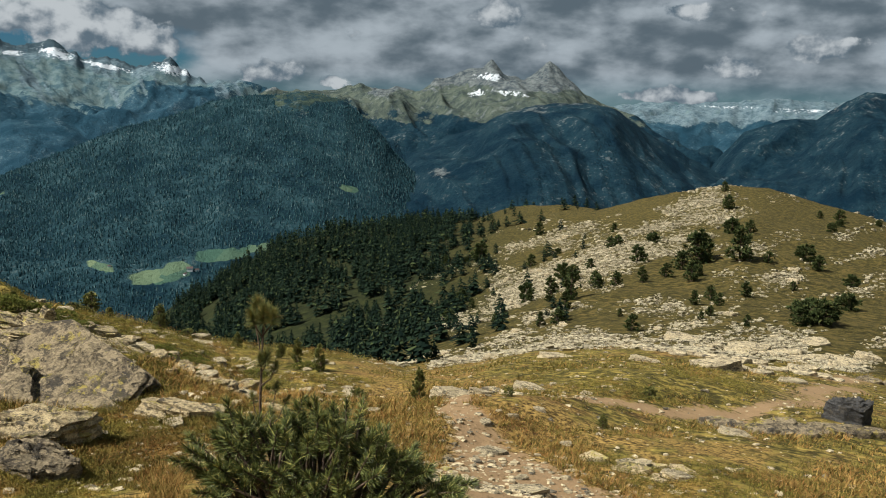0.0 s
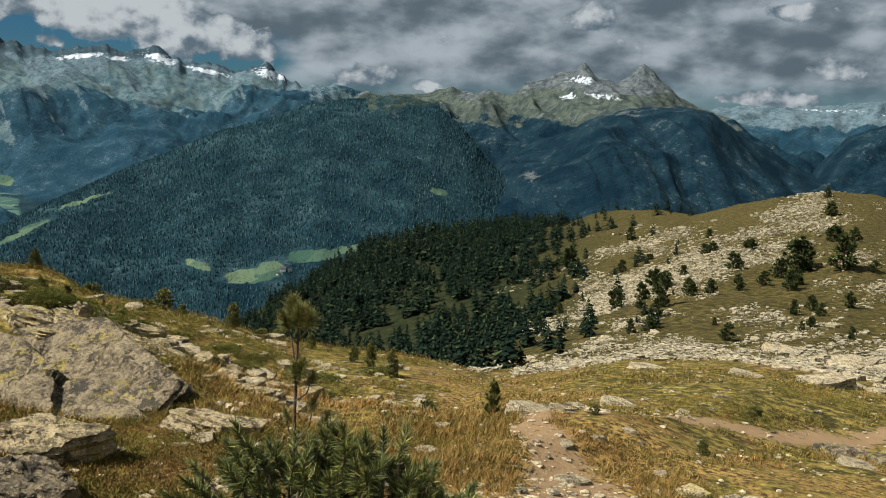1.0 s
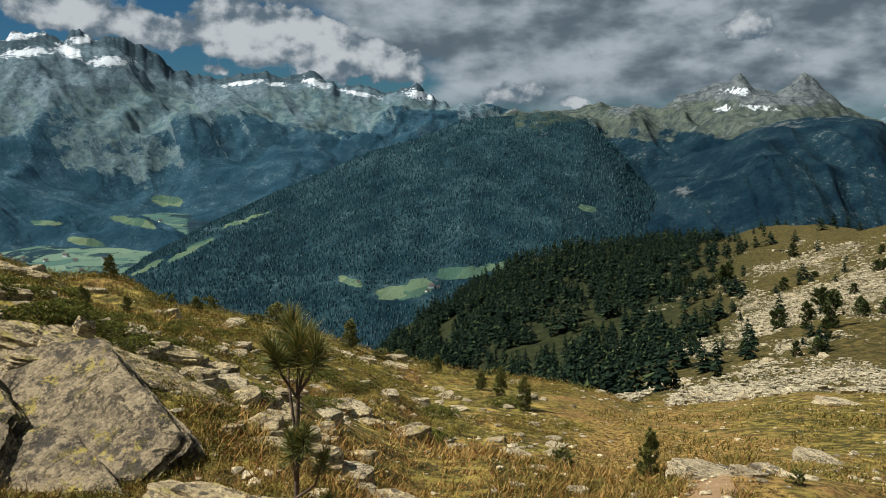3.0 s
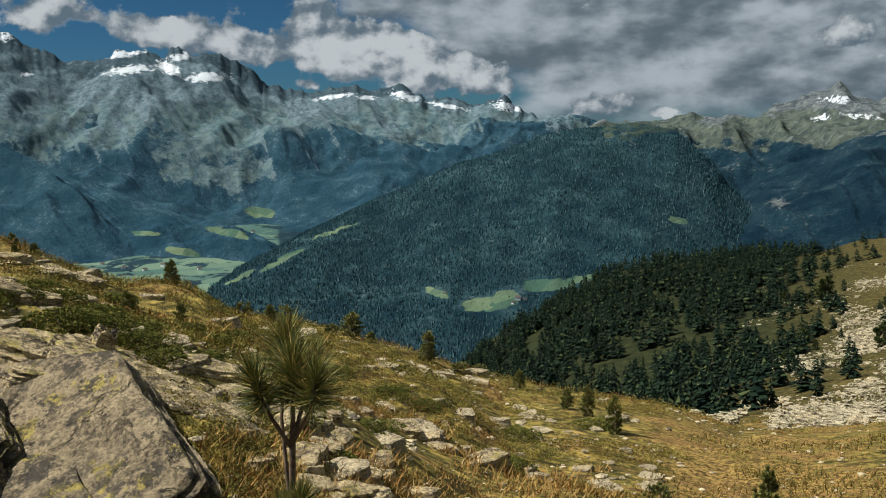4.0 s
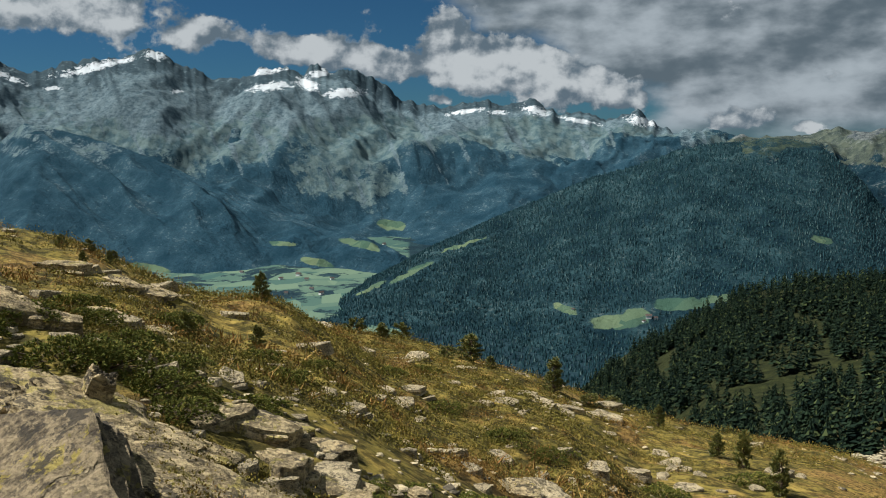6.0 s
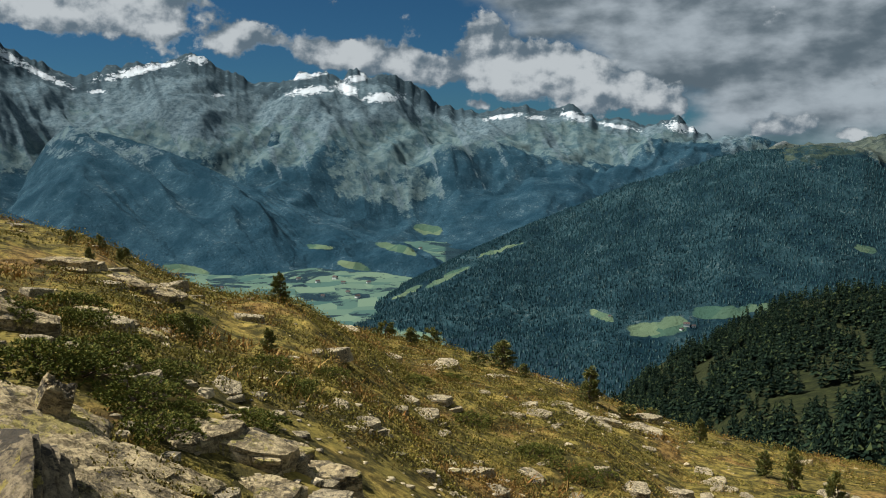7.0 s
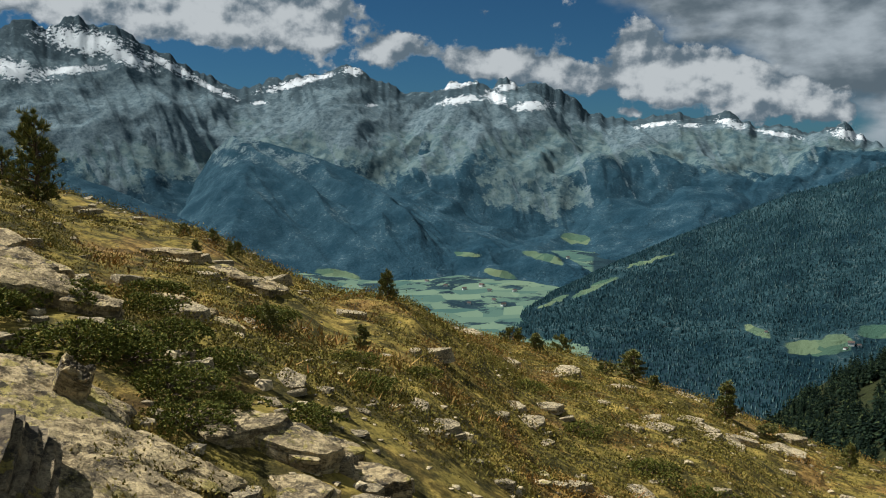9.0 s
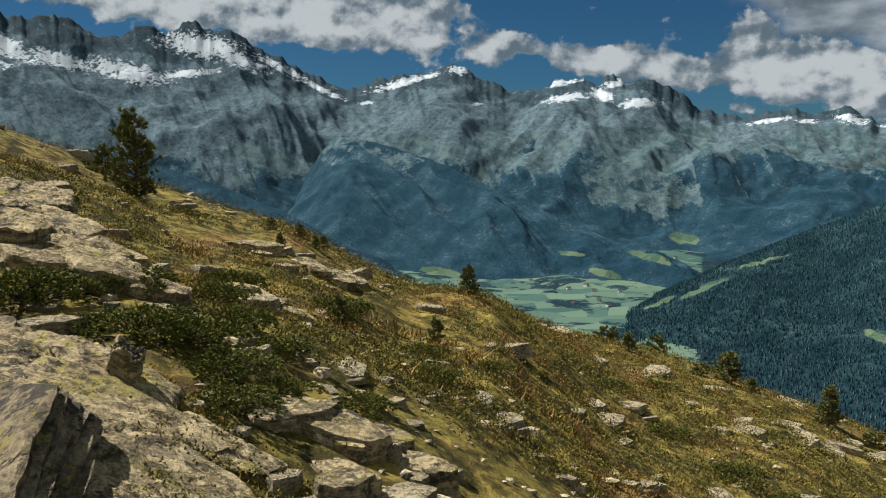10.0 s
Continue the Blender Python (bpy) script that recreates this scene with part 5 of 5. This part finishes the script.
def sapling():
    """A young stone pine: a bare leaning stem with brushes of long needles at the top and on short side shoots."""
    g = np.random.default_rng(5)
    x, y = -1.41, 6.75
    z0 = height(x, y)
    ob = new("pine_sapling")
    ob.matrix_world = pose(x, y, z0)
    top = 1.57 - z0
    stems = [[(0.02, 0.0, -0.08), (0.0, 0.01, top * 0.4), (0.03, 0.0, top - 0.20), (0.040, 0.0, top)],
             [(0.01, 0.01, top - 0.36), (-0.030, 0.05, top - 0.16), (-0.025, 0.08, top + 0.045)],
             [(0.03, 0.0, top - 0.20), (0.095, -0.02, top - 0.11), (0.120, -0.03, top - 0.02)],
             [(0.03, 0.0, top - 0.22), (-0.02, -0.03, top - 0.12), (-0.045, -0.045, top - 0.03)],
             [(0.03, 0.0, top - 0.20), (0.04, 0.05, top - 0.10), (0.05, 0.07, top - 0.01)],
             [(0.01, 0.0, top - 0.50), (0.05, -0.03, top - 0.44), (0.070, -0.04, top - 0.33)],
             [(0.01, 0.0, top - 0.53), (0.02, -0.03, top - 0.47), (0.020, -0.045, top - 0.36)],
             [(0.01, 0.0, top - 0.60), (0.09, -0.01, top - 0.54), (0.13, -0.01, top - 0.42)],
             [(0.01, 0.0, top * 0.30), (0.10, 0.01, top * 0.38), (0.13, 0.02, top * 0.52)],
             [(0.01, 0.0, top * 0.22), (0.14, 0.02, top * 0.30), (0.21, 0.03, top * 0.43)],
             [(0.01, 0.0, top * 0.26), (-0.05, 0.05, top * 0.34), (-0.07, 0.06, top * 0.44)]]
    sizes = [(0.10, 1200, 0.108), (0.09, 950, 0.104), (0.08, 700, 0.100), (0.08, 700, 0.100), (0.08, 650, 0.098), (0.08, 560, 0.090), (0.08, 520, 0.086), (0.07, 340, 0.070), (0.07, 300, 0.068), (0.07, 300, 0.070), (0.07, 240, 0.064)]
    for i, (pts, (reach, count, length)) in enumerate(zip(stems, sizes)):
        pts = np.array(pts)
        radii = (0.013, 0.011, 0.008, 0.004) if i == 0 else (0.006, 0.005, 0.003)
        part("stem" if i == 0 else "shoot", mesh_from("stem", *tube(pts, radii), BARK, True), ob)
        part("needle_tuft", mesh_from("needle_tuft", *brush(pts, reach, count, length, 0.0015, g, 1.55, 0.0), NEEDLE), ob)
    return tagged(ob, "young stone pine with long needle brushes on a thin stem", "tree")


sapling()


def dwarf_pine():
    """A spreading dwarf pine of upright, tufted shoots."""
    g = np.random.default_rng(9)
    x, y = -0.78, 5.30
    z0 = height(x, y)
    ob = new("dwarf_pine")
    ob.matrix_world = pose(x, y, z0)
    for i in range(250):
        a, r = g.uniform(0, 2 * np.pi), math.sqrt(g.random())
        dx, dy = 0.80 * r * math.cos(a) + 0.08, 0.44 * r * math.sin(a)
        tall = 0.66 * math.sqrt(max(1.08 - r * r, 0.06)) * g.uniform(0.55, 1.05) + (0.16 * g.random() if dx < -0.35 else 0.0)
        tall = max(tall * (1 - 0.40 * float(smoothstep(dx, 0.05, 0.75))), 0.12)
        ox, oy = dx * 0.05 + g.normal() * 0.08, dy * 0.10 + g.normal() * 0.08
        line = np.array([(dx * 0.7, dy * 0.7, -0.03), (dx * 0.92, dy * 0.92, tall * 0.62), (dx + ox, dy + oy, tall)])
        part("branch", mesh_from("branch", *tube(line, [0.014, 0.010, 0.005], 5), BARK, True), ob)
        part("needle_tuft", mesh_from("needle_tuft", *brush(line, min(0.13, tall * 0.6), 230, g.uniform(0.068, 0.092), 0.0024, g, 1.45, 0.1), BUSH), ob)
    return tagged(ob, "dense dwarf pine with upright green shoots by the trail", "shrub")


dwarf_pine()

# ---- growth and loose stone that nobody could count ----


def scatter(count, spread, g, xr, yr, centre=(-0.8, 6.0)):
    """Points around the trail, thinning with distance."""
    a = np.radians(g.uniform(*xr, count))
    r = yr[0] * (yr[1] / yr[0]) ** (g.random(count) ** spread)
    return centre[0] + r * np.sin(a), centre[1] + r * np.cos(a), r


def make_grass(name, label, mat, count, seed, tall, want):
    g = np.random.default_rng(seed)
    x, y, r = scatter(count, 0.85, g, (-150, 60), (1.0, 32))
    lump = fbm(x * 0.8, y * 0.8, 3, 33)
    keep = (trail_line(x, y) + 0.5 * fbm(x * 1.4, y * 1.4, 3, 35) < 0.42) & (want(x, y, lump))
    x, y, r = x[keep], y[keep], r[keep]
    per = 11
    z = land(x, y)
    size = 0.45 + 1.1 * g.random(len(x)) ** 2 + 0.5 * (lump[keep] > 0.25)
    base = np.stack([x, y, z - 0.004], 1)
    base = np.repeat(base, per, 0) + g.normal(size=(len(x) * per, 3)) * np.array([1, 1, 0]) * 0.028 * np.repeat(1 + r / 6, per)[:, None]
    way = g.normal(size=base.shape) * np.array([0.55, 0.55, 0]) + np.array([0.12, 0.05, 1.0])
    way /= np.linalg.norm(way, axis=1, keepdims=True)
    rr = np.repeat(r, per)
    v, f = needles(base, way, 1, tall * np.repeat(size, per) * (0.6 + 0.3 * rr / 12 + 0.4 * g.random(len(rr))), 0.0018 + 0.00065 * rr, 0.1, g, 0.15)
    tagged(new(name, mesh_from(name, v, f, mat)), label, "grass", kind="stuff")


make_grass("dry_grass", "bleached golden tufts of dry mountain grass", BLADE, 26000, 11, 0.095, lambda x, y, n: (n + 0.12 * np.clip(x + 1.6, -3, 0.6) + 0.40 * np.exp(-((x + 0.8) / 1.6) ** 2) > 0.12) & (y < 11.5 + 6 * n))
make_grass("green_grass", "short dull green grass between the stones", GREEN_BLADE, 36000, 12, 0.075, lambda x, y, n: (n > -0.12) & (y < 8 + 14 * (x > -1.6)))


def make_heath():
    g = np.random.default_rng(15)
    x, y, r = scatter(82000, 0.62, g, (-110, 60), (1.4, 30))
    lump = fbm(x * 0.35, y * 0.35, 4, 37) + 0.28 * np.clip((-x - 1.8) / 3, -0.7, 0.7) - 0.16 * smoothstep(r, 9, 18)
    keep = (trail_line(x, y) < 0.1) & (lump > 0.0) & (fbm(x * 1.2, y * 1.2, 3, 13) > -0.30)
    x, y, r, lump = x[keep], y[keep], r[keep], lump[keep]
    per = 16
    size = (0.050 + 0.009 * r) * (0.5 + 1.2 * g.random(len(x)) ** 1.5)
    n = len(x) * per
    a, b = g.uniform(0, 2 * np.pi, n), np.sqrt(g.random(n))
    s = np.repeat(size, per)
    px, py = np.repeat(x, per) + np.cos(a) * b * s * 1.3, np.repeat(y, per) + np.sin(a) * b * s * 1.3
    pz = land(px, py) + np.sqrt(np.clip(1 - b * b, 0, 1)) * s * 0.55 * g.uniform(0.35, 1.0, n)
    base = np.stack([px, py, pz], 1)
    way = np.stack([np.cos(a) * b, np.sin(a) * b, 0.6 + g.random(n)], 1)
    way /= np.linalg.norm(way, axis=1, keepdims=True)
    leaf = 0.0110 + 0.0011 * np.repeat(r, per)
    v, f = needles(base, way, 1, leaf, leaf * 0.34, 0.35, g)
    tagged(new("heath", mesh_from("heath", v, f, SHRUB)), "low brown-green heath of dwarf shrubs on the slope", "heath", kind="stuff")


make_heath()


def mat_mesh(seed):
    """A low spreading juniper, one metre wide: leafy twigs over a flat mound."""
    g = np.random.default_rng(seed)
    n = 640
    a, r = g.uniform(0, 2 * np.pi, n), np.sqrt(g.random(n))
    edge = 0.36 + 0.14 * np.sin(a * 3 + seed) * np.cos(a * 2 + 1) + 0.05 * np.sin(a * 7)
    x, y = np.cos(a) * r * edge, np.sin(a) * r * edge
    z = 0.17 * np.sqrt(np.clip(1 - r * r, 0.02, 1)) * g.uniform(0.45, 1.15, n)
    way = np.stack([np.cos(a) * (0.3 + r), np.sin(a) * (0.3 + r), np.full(n, 0.7)], 1)
    way /= np.linalg.norm(way, axis=1, keepdims=True)
    leaves = needles(np.stack([x, y, z], 1), way, 14, 0.034, 0.0052, 0.75, g)
    twigs = [tube([(0, 0, -0.04), (x[i] * 0.6, y[i] * 0.6, z[i] * 0.6), (x[i], y[i], z[i])], [0.008, 0.006, 0.003], 4) for i in range(0, n, 20)]
    return mesh_from("twig_mat", *joined(twigs), BARK, True), mesh_from("foliage", *leaves, JUNIPER)


MATS = [mat_mesh(401 + i) for i in range(3)]
JUNIPERS = [(-5.43, 9.31, 0.77), (-4.82, 9.58, 0.66), (-5.61, 9.85, 0.6), (-4.4, 9.73, 0.53), (-4.1, 9.59, 0.46), (-3.34, 10.11, 0.29), (-4.75, 14.74, 0.59), (-7.28, 17.33, 0.58), (-6.73, 15.59, 0.51), (-6.35, 11.85, 0.53), (-4.74, 10.19, 0.52), (-4.25, 10.37, 0.42), (-5.48, 12.52, 0.34), (-5.66, 12, 0.43), (-3.35, 10.55, 0.28), (-6.48, 10.95, 0.61), (-2.68, 9.42, 0.37), (-3.19, 9.8, 0.39), (-3.28, 15.47, 0.73), (-2.72, 17.83, 0.73), (-2.92, 13.72, 0.68), (-3.18, 10.98, 0.46), (-5.67, 15.04, 0.53), (-4.21, 14.61, 0.51), (-4.75, 9.75, 0.62), (-5.1, 10.2, 0.55), (-4.3, 9.95, 0.4), (-5.6, 10.35, 0.5), (-6.2, 11.6, 0.6), (-4.9, 11.4, 0.45), (-3, 10, 0.3), (-2.2, 9.6, 0.26)]
for i, (x, y, wide) in enumerate(JUNIPERS):
    twigs, foliage = MATS[i % 3]
    ob = new("juniper_shrub")
    ob.empty_display_size = 0.1
    ob.matrix_world = pose(x, y, height(x, y) - 0.01, 0, 0, i * 77) @ Matrix.Diagonal((wide * 1.25, wide * 1.25, wide, 1))
    part("twig_mat", twigs, ob)
    part("foliage", foliage, ob)
    tagged(ob, "low dark green juniper mat spreading over the heath", "shrub", "junipers on the slope")

LUMPS = [stone_shape(1, 500 + i, 8, 0.05, 0.0, 0.6) for i in range(5)]
CUBE = np.array([(x, y, z) for x in (-1, 1) for y in (-1, 1) for z in (-1, 1)], float)
CUBE_FACES = np.array([(0, 1, 3), (0, 3, 2), (4, 6, 7), (4, 7, 5), (0, 4, 5), (0, 5, 1), (2, 3, 7), (2, 7, 6), (1, 5, 7), (1, 7, 3), (0, 2, 6), (0, 6, 4)])
CHIPS = [(CUBE * np.random.default_rng(520 + i).uniform(0.45, 1.0, CUBE.shape), CUBE_FACES) for i in range(5)]


def strewn(name, label, category, mat, x, y, size, flat, seed, sink=0.2, shapes=LUMPS):
    """Many small stones in one piece."""
    g = np.random.default_rng(seed)
    z = land(x, y)
    pieces = []
    pick = g.integers(0, 5, len(x))
    for k in range(5):
        w = np.where(pick == k)[0]
        v, f = shapes[k]
        turn = g.uniform(0, 2 * np.pi, len(w))
        s = size[w][:, None]
        vx = (v[None, :, 0] * np.cos(turn)[:, None] - v[None, :, 1] * np.sin(turn)[:, None]) * s
        vy = (v[None, :, 0] * np.sin(turn)[:, None] + v[None, :, 1] * np.cos(turn)[:, None]) * s * g.uniform(0.6, 1, (len(w), 1))
        vz = v[None, :, 2] * s * flat * g.uniform(0.6, 1.2, (len(w), 1))
        vv = np.stack([vx + x[w][:, None], vy + y[w][:, None], vz + z[w][:, None] + s * flat * (0.6 - sink)], -1)
        ff = f[None] + (np.arange(len(w)) * len(v))[:, None, None]
        pieces.append((vv.reshape(-1, 3), ff.reshape(-1, 3)))
    tagged(new(name, mesh_from(name, *joined(pieces), mat)), label, category, kind="stuff")


g = np.random.default_rng(19)
x, y, r = scatter(19000, 0.78, g, (-100, 60), (1.0, 34))
near = ((trail_line(x, y) > 0.2) & (g.random(len(x)) < 0.5)) | (g.random(len(x)) < 0.16 + 0.5 * (fbm(x * 0.5, y * 0.5, 3, 87) > 0.25))
x, y, r = x[near], y[near], r[near]
strewn("loose_stones", "small pale stones strewn over trail and turf", "stones", STONE, x, y, 0.008 + 0.045 * g.random(len(x)) ** 4 + 0.0020 * r * g.random(len(x)) ** 2, 0.5, 20, 0.32)


def on_hill(count, seed):
    g = np.random.default_rng(seed)
    a, r = g.uniform(-4, 30, count), 20 * (330 / 20) ** (g.random(count) ** 0.75)
    x, y = HUB[0] + r * np.sin(np.radians(a)), HUB[1] + r * np.cos(np.radians(a))
    keep = g.random(count) < stony(x, y, land(x, y)) ** 1.3
    return x[keep], y[keep], r[keep], g


x, y, r, g = on_hill(120000, 23)
strewn("scree", "pale boulder scree covering the flank of the hill", "scree", SCREE, x, y, (0.11 + 0.40 * g.random(len(x)) ** 3.5) * (0.30 + r / 220), 0.55, 24, 0.25, CHIPS)


x, y, r, g = on_hill(420, 29)
for i in range(min(len(x), 150)):
    wide = float(g.uniform(0.7, 1.9) * (0.3 + r[i] / 220))
    rock(float(x[i]), float(y[i]), wide, wide * float(g.uniform(0.3, 0.6)), float(g.uniform(0, 360)), i, "pale angular boulder lying in the scree of the hill", "boulders on the hill")


def make_wood():
    """The pine wood on the far flank of the spur."""
    g = np.random.default_rng(27)
    a, r = g.uniform(-22, 10, 11000), 75 * (524 / 75) ** (g.random(11000) ** 0.8)
    c = np.array(CREST)
    rc = np.interp(a, c[:, 0], c[:, 2])
    x, y = HUB[0] + r * np.sin(np.radians(a)), HUB[1] + r * np.cos(np.radians(a))
    dense = 0.27 + 0.66 * smoothstep(r, 200, 360) * (1 - 0.75 * smoothstep(a, -2, 7)) + 0.25 * fbm(x * 0.025, y * 0.025, 3, 55)
    dense = dense * (1 - 0.93 * smoothstep(a, -3, 5 + (r - 200) * 0.01))
    keep = (g.random(len(a)) < dense * 0.80 * (0.25 + 0.95 * (fbm(x * 0.03, y * 0.03, 4, 57) > -0.04 - 0.3 * smoothstep(-a, 6, 16)))) & (r < rc + 24)
    x, y, r = x[keep], y[keep], r[keep]
    z = land(x, y)
    tall = g.uniform(3.6, 9.2, len(x)) * (0.40 + 0.60 * np.clip(r / 340, 0, 1)) * (1 - 0.45 * smoothstep(np.degrees(np.arctan2(x, y)), -4, 5))
    layers, sides = 9, 8
    n = len(x)
    lv = np.arange(layers) / layers
    h = np.clip(lv[None] + g.uniform(-0.03, 0.03, (n, layers)), 0, 0.97)
    slim = g.uniform(0.24, 0.40, (n, 1)) * (1 + 0.5 * smoothstep(np.degrees(np.arctan2(x, y)), -4, 4))[:, None]
    rad = (1 - h) ** 0.75 * np.minimum(1, 0.6 + h * 3) * tall[:, None] * slim * g.uniform(0.75, 1.2, (n, layers))
    ang = g.uniform(0, 6.28, (n, layers, 1)) + np.arange(sides) * 2 * np.pi / sides + g.uniform(-0.3, 0.3, (n, layers, sides))
    out = rad[..., None] * g.uniform(0.6, 1.25, (n, layers, sides))
    apex = np.stack([np.broadcast_to(x[:, None, None], ang.shape), np.broadcast_to(y[:, None, None], ang.shape), np.broadcast_to((z[:, None] + tall[:, None] * (h + 0.15))[..., None], ang.shape)], -1)
    low = (z[:, None] + tall[:, None] * (h + 0.04))[..., None] + g.uniform(-0.05, 0.05, ang.shape) * tall[:, None, None]
    one = np.stack([x[:, None, None] + np.cos(ang - 0.34) * out, y[:, None, None] + np.sin(ang - 0.34) * out, low], -1)
    two = np.stack([x[:, None, None] + np.cos(ang + 0.34) * out, y[:, None, None] + np.sin(ang + 0.34) * out, low + 0.03 * tall[:, None, None]], -1)
    v = np.stack([apex, one, two], -2).reshape(-1, 3)
    f = np.arange(len(v)).reshape(-1, 3)
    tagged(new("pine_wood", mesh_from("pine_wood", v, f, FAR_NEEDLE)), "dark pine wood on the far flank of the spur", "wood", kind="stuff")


make_wood()


def far_wood(mountain_object, label, count, seed, tall, valley=False):
    """Single trees over the wooded flank of a mountain."""
    g = np.random.default_rng(seed)
    me = mountain_object.data
    v = np.empty(len(me.vertices) * 3, np.float32)
    me.vertices.foreach_get("co", v)
    c = np.empty(len(me.vertices) * 4, np.float32)
    me.color_attributes["cover"].data.foreach_get("color", c)
    v, c = v.reshape(-1, 3), c.reshape(-1, 4)
    f = np.empty(len(me.polygons) * 4, np.int32)
    me.loops.foreach_get("vertex_index", f)
    f = f.reshape(-1, 4)
    side = np.linalg.norm(np.cross(v[f[:, 2]] - v[f[:, 0]], v[f[:, 3]] - v[f[:, 1]]), axis=1)
    at = v[f[:, 0]]
    if valley:
        bearing, away = np.degrees(np.arctan2(at[:, 0], at[:, 1])), np.hypot(at[:, 0], at[:, 1])
        side = side * (bearing > -31) * (bearing < 2) * (away > 840) * (away < 2100)
    else:
        side = side * (c[f[:, 0], 2] > 0.6) * (c[f[:, 0], 3] < 0.3) * (at[:, 2] > FLOOR)
    pick = g.choice(len(f), count, p=side / side.sum())
    s, t = g.random((count, 1)), g.random((count, 1))
    q = v[f[pick]]
    at = (q[:, 0] * (1 - s) + q[:, 1] * s) * (1 - t) + (q[:, 3] * (1 - s) + q[:, 2] * s) * t
    h = tall * g.uniform(0.5, 1.2, count)
    ang = g.uniform(0, 6.28, (count, 1)) + np.arange(4) * np.pi / 2
    foot = at[:, None] + np.stack([np.cos(ang) * h[:, None] * 0.30, np.sin(ang) * h[:, None] * 0.30, np.zeros_like(ang)], -1)
    apex = (at + np.stack([0 * h, 0 * h, h], 1))[:, None].repeat(4, 1)
    verts = np.stack([apex, foot, np.roll(foot, -1, 1)], 2).reshape(-1, 3)
    tagged(new("forest", mesh_from("forest", verts, np.arange(len(verts)).reshape(-1, 3), HAZY_FOREST)), label, "forest", kind="stuff")


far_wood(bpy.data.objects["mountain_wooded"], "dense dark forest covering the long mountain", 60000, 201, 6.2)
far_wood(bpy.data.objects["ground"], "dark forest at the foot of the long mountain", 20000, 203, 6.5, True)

# ---- farms in the valley ----
scene.view_layers[0].update()


def house(land_object, az, el, wide, turn, label):
    """A farmhouse where the sight line from the spur meets the land."""
    wide = wide * 0.75
    h, p = radians(az), radians(el)
    way = Vector((math.sin(h) * math.cos(p), math.cos(h) * math.cos(p), math.sin(p)))
    hit, at, _, _ = land_object.ray_cast(Vector((0, 0, 1.2)) + way * 1200, way)
    if not hit or at.length < 1000:
        return
    ob = new("farmhouse")
    ob.matrix_world = pose(at.x, at.y, at.z - 1.0, 0, 0, turn)
    a, b, t, ridge = wide / 2, wide * 0.38, wide * 0.55, wide * 0.85
    bm = bmesh.new()
    bmesh.ops.create_cube(bm, size=1.0, matrix=Matrix.Translation((0, 0, t / 2)) @ Matrix.Diagonal((2 * a, 2 * b, t, 1)))
    me = bpy.data.meshes.new("wall")
    bm.to_mesh(me)
    bm.free()
    me.materials.append(PLASTER)
    part("wall", me, ob)
    o = 1.15
    v = [(-a * o, -b * o, t), (a * o, -b * o, t), (a * o, b * o, t), (-a * o, b * o, t), (-a * o, 0, ridge), (a * o, 0, ridge)]
    me = bpy.data.meshes.new("roof")
    me.from_pydata(v, [], [(0, 1, 5, 4), (2, 3, 4, 5), (0, 4, 3), (1, 2, 5), (3, 2, 1, 0)])
    me.materials.append(ROOF)
    part("roof", me, ob)
    tagged(ob, label, "house", "farms in the valley")


slope, floor_sheet = bpy.data.objects["mountain_wooded"], bpy.data.objects["ground"]
for az, el, wide, turn in ((-15.9, -10.7, 13, 10), (-15.5, -10.75, 9, 40), (-16.2, -10.95, 8, 70), (-20.6, -10.3, 7, 20)):
    house(slope, az, el, wide, turn, "white farmhouse with dark roof beside a meadow")
for az, el, wide, turn in ((-38.0, -8.0, 16, 0), (-37.5, -8.3, 13, 30), (-39.1, -8.2, 13, 60), (-37.2, -8.9, 12, 15), (-36.6, -9.2, 14, 80), (-40.3, -8.0, 13, 45), (-41.5, -7.7, 12, 10), (-38.8, -9.1, 11, 30), (-35.9, -8.3, 12, 50), (-33.9, -6.6, 15, 20), (-32.6, -6.2, 14, 70), (-45, -8.4, 12, 5)):
    house(floor_sheet, az, el, wide, turn, "white house with dark roof on the valley floor")
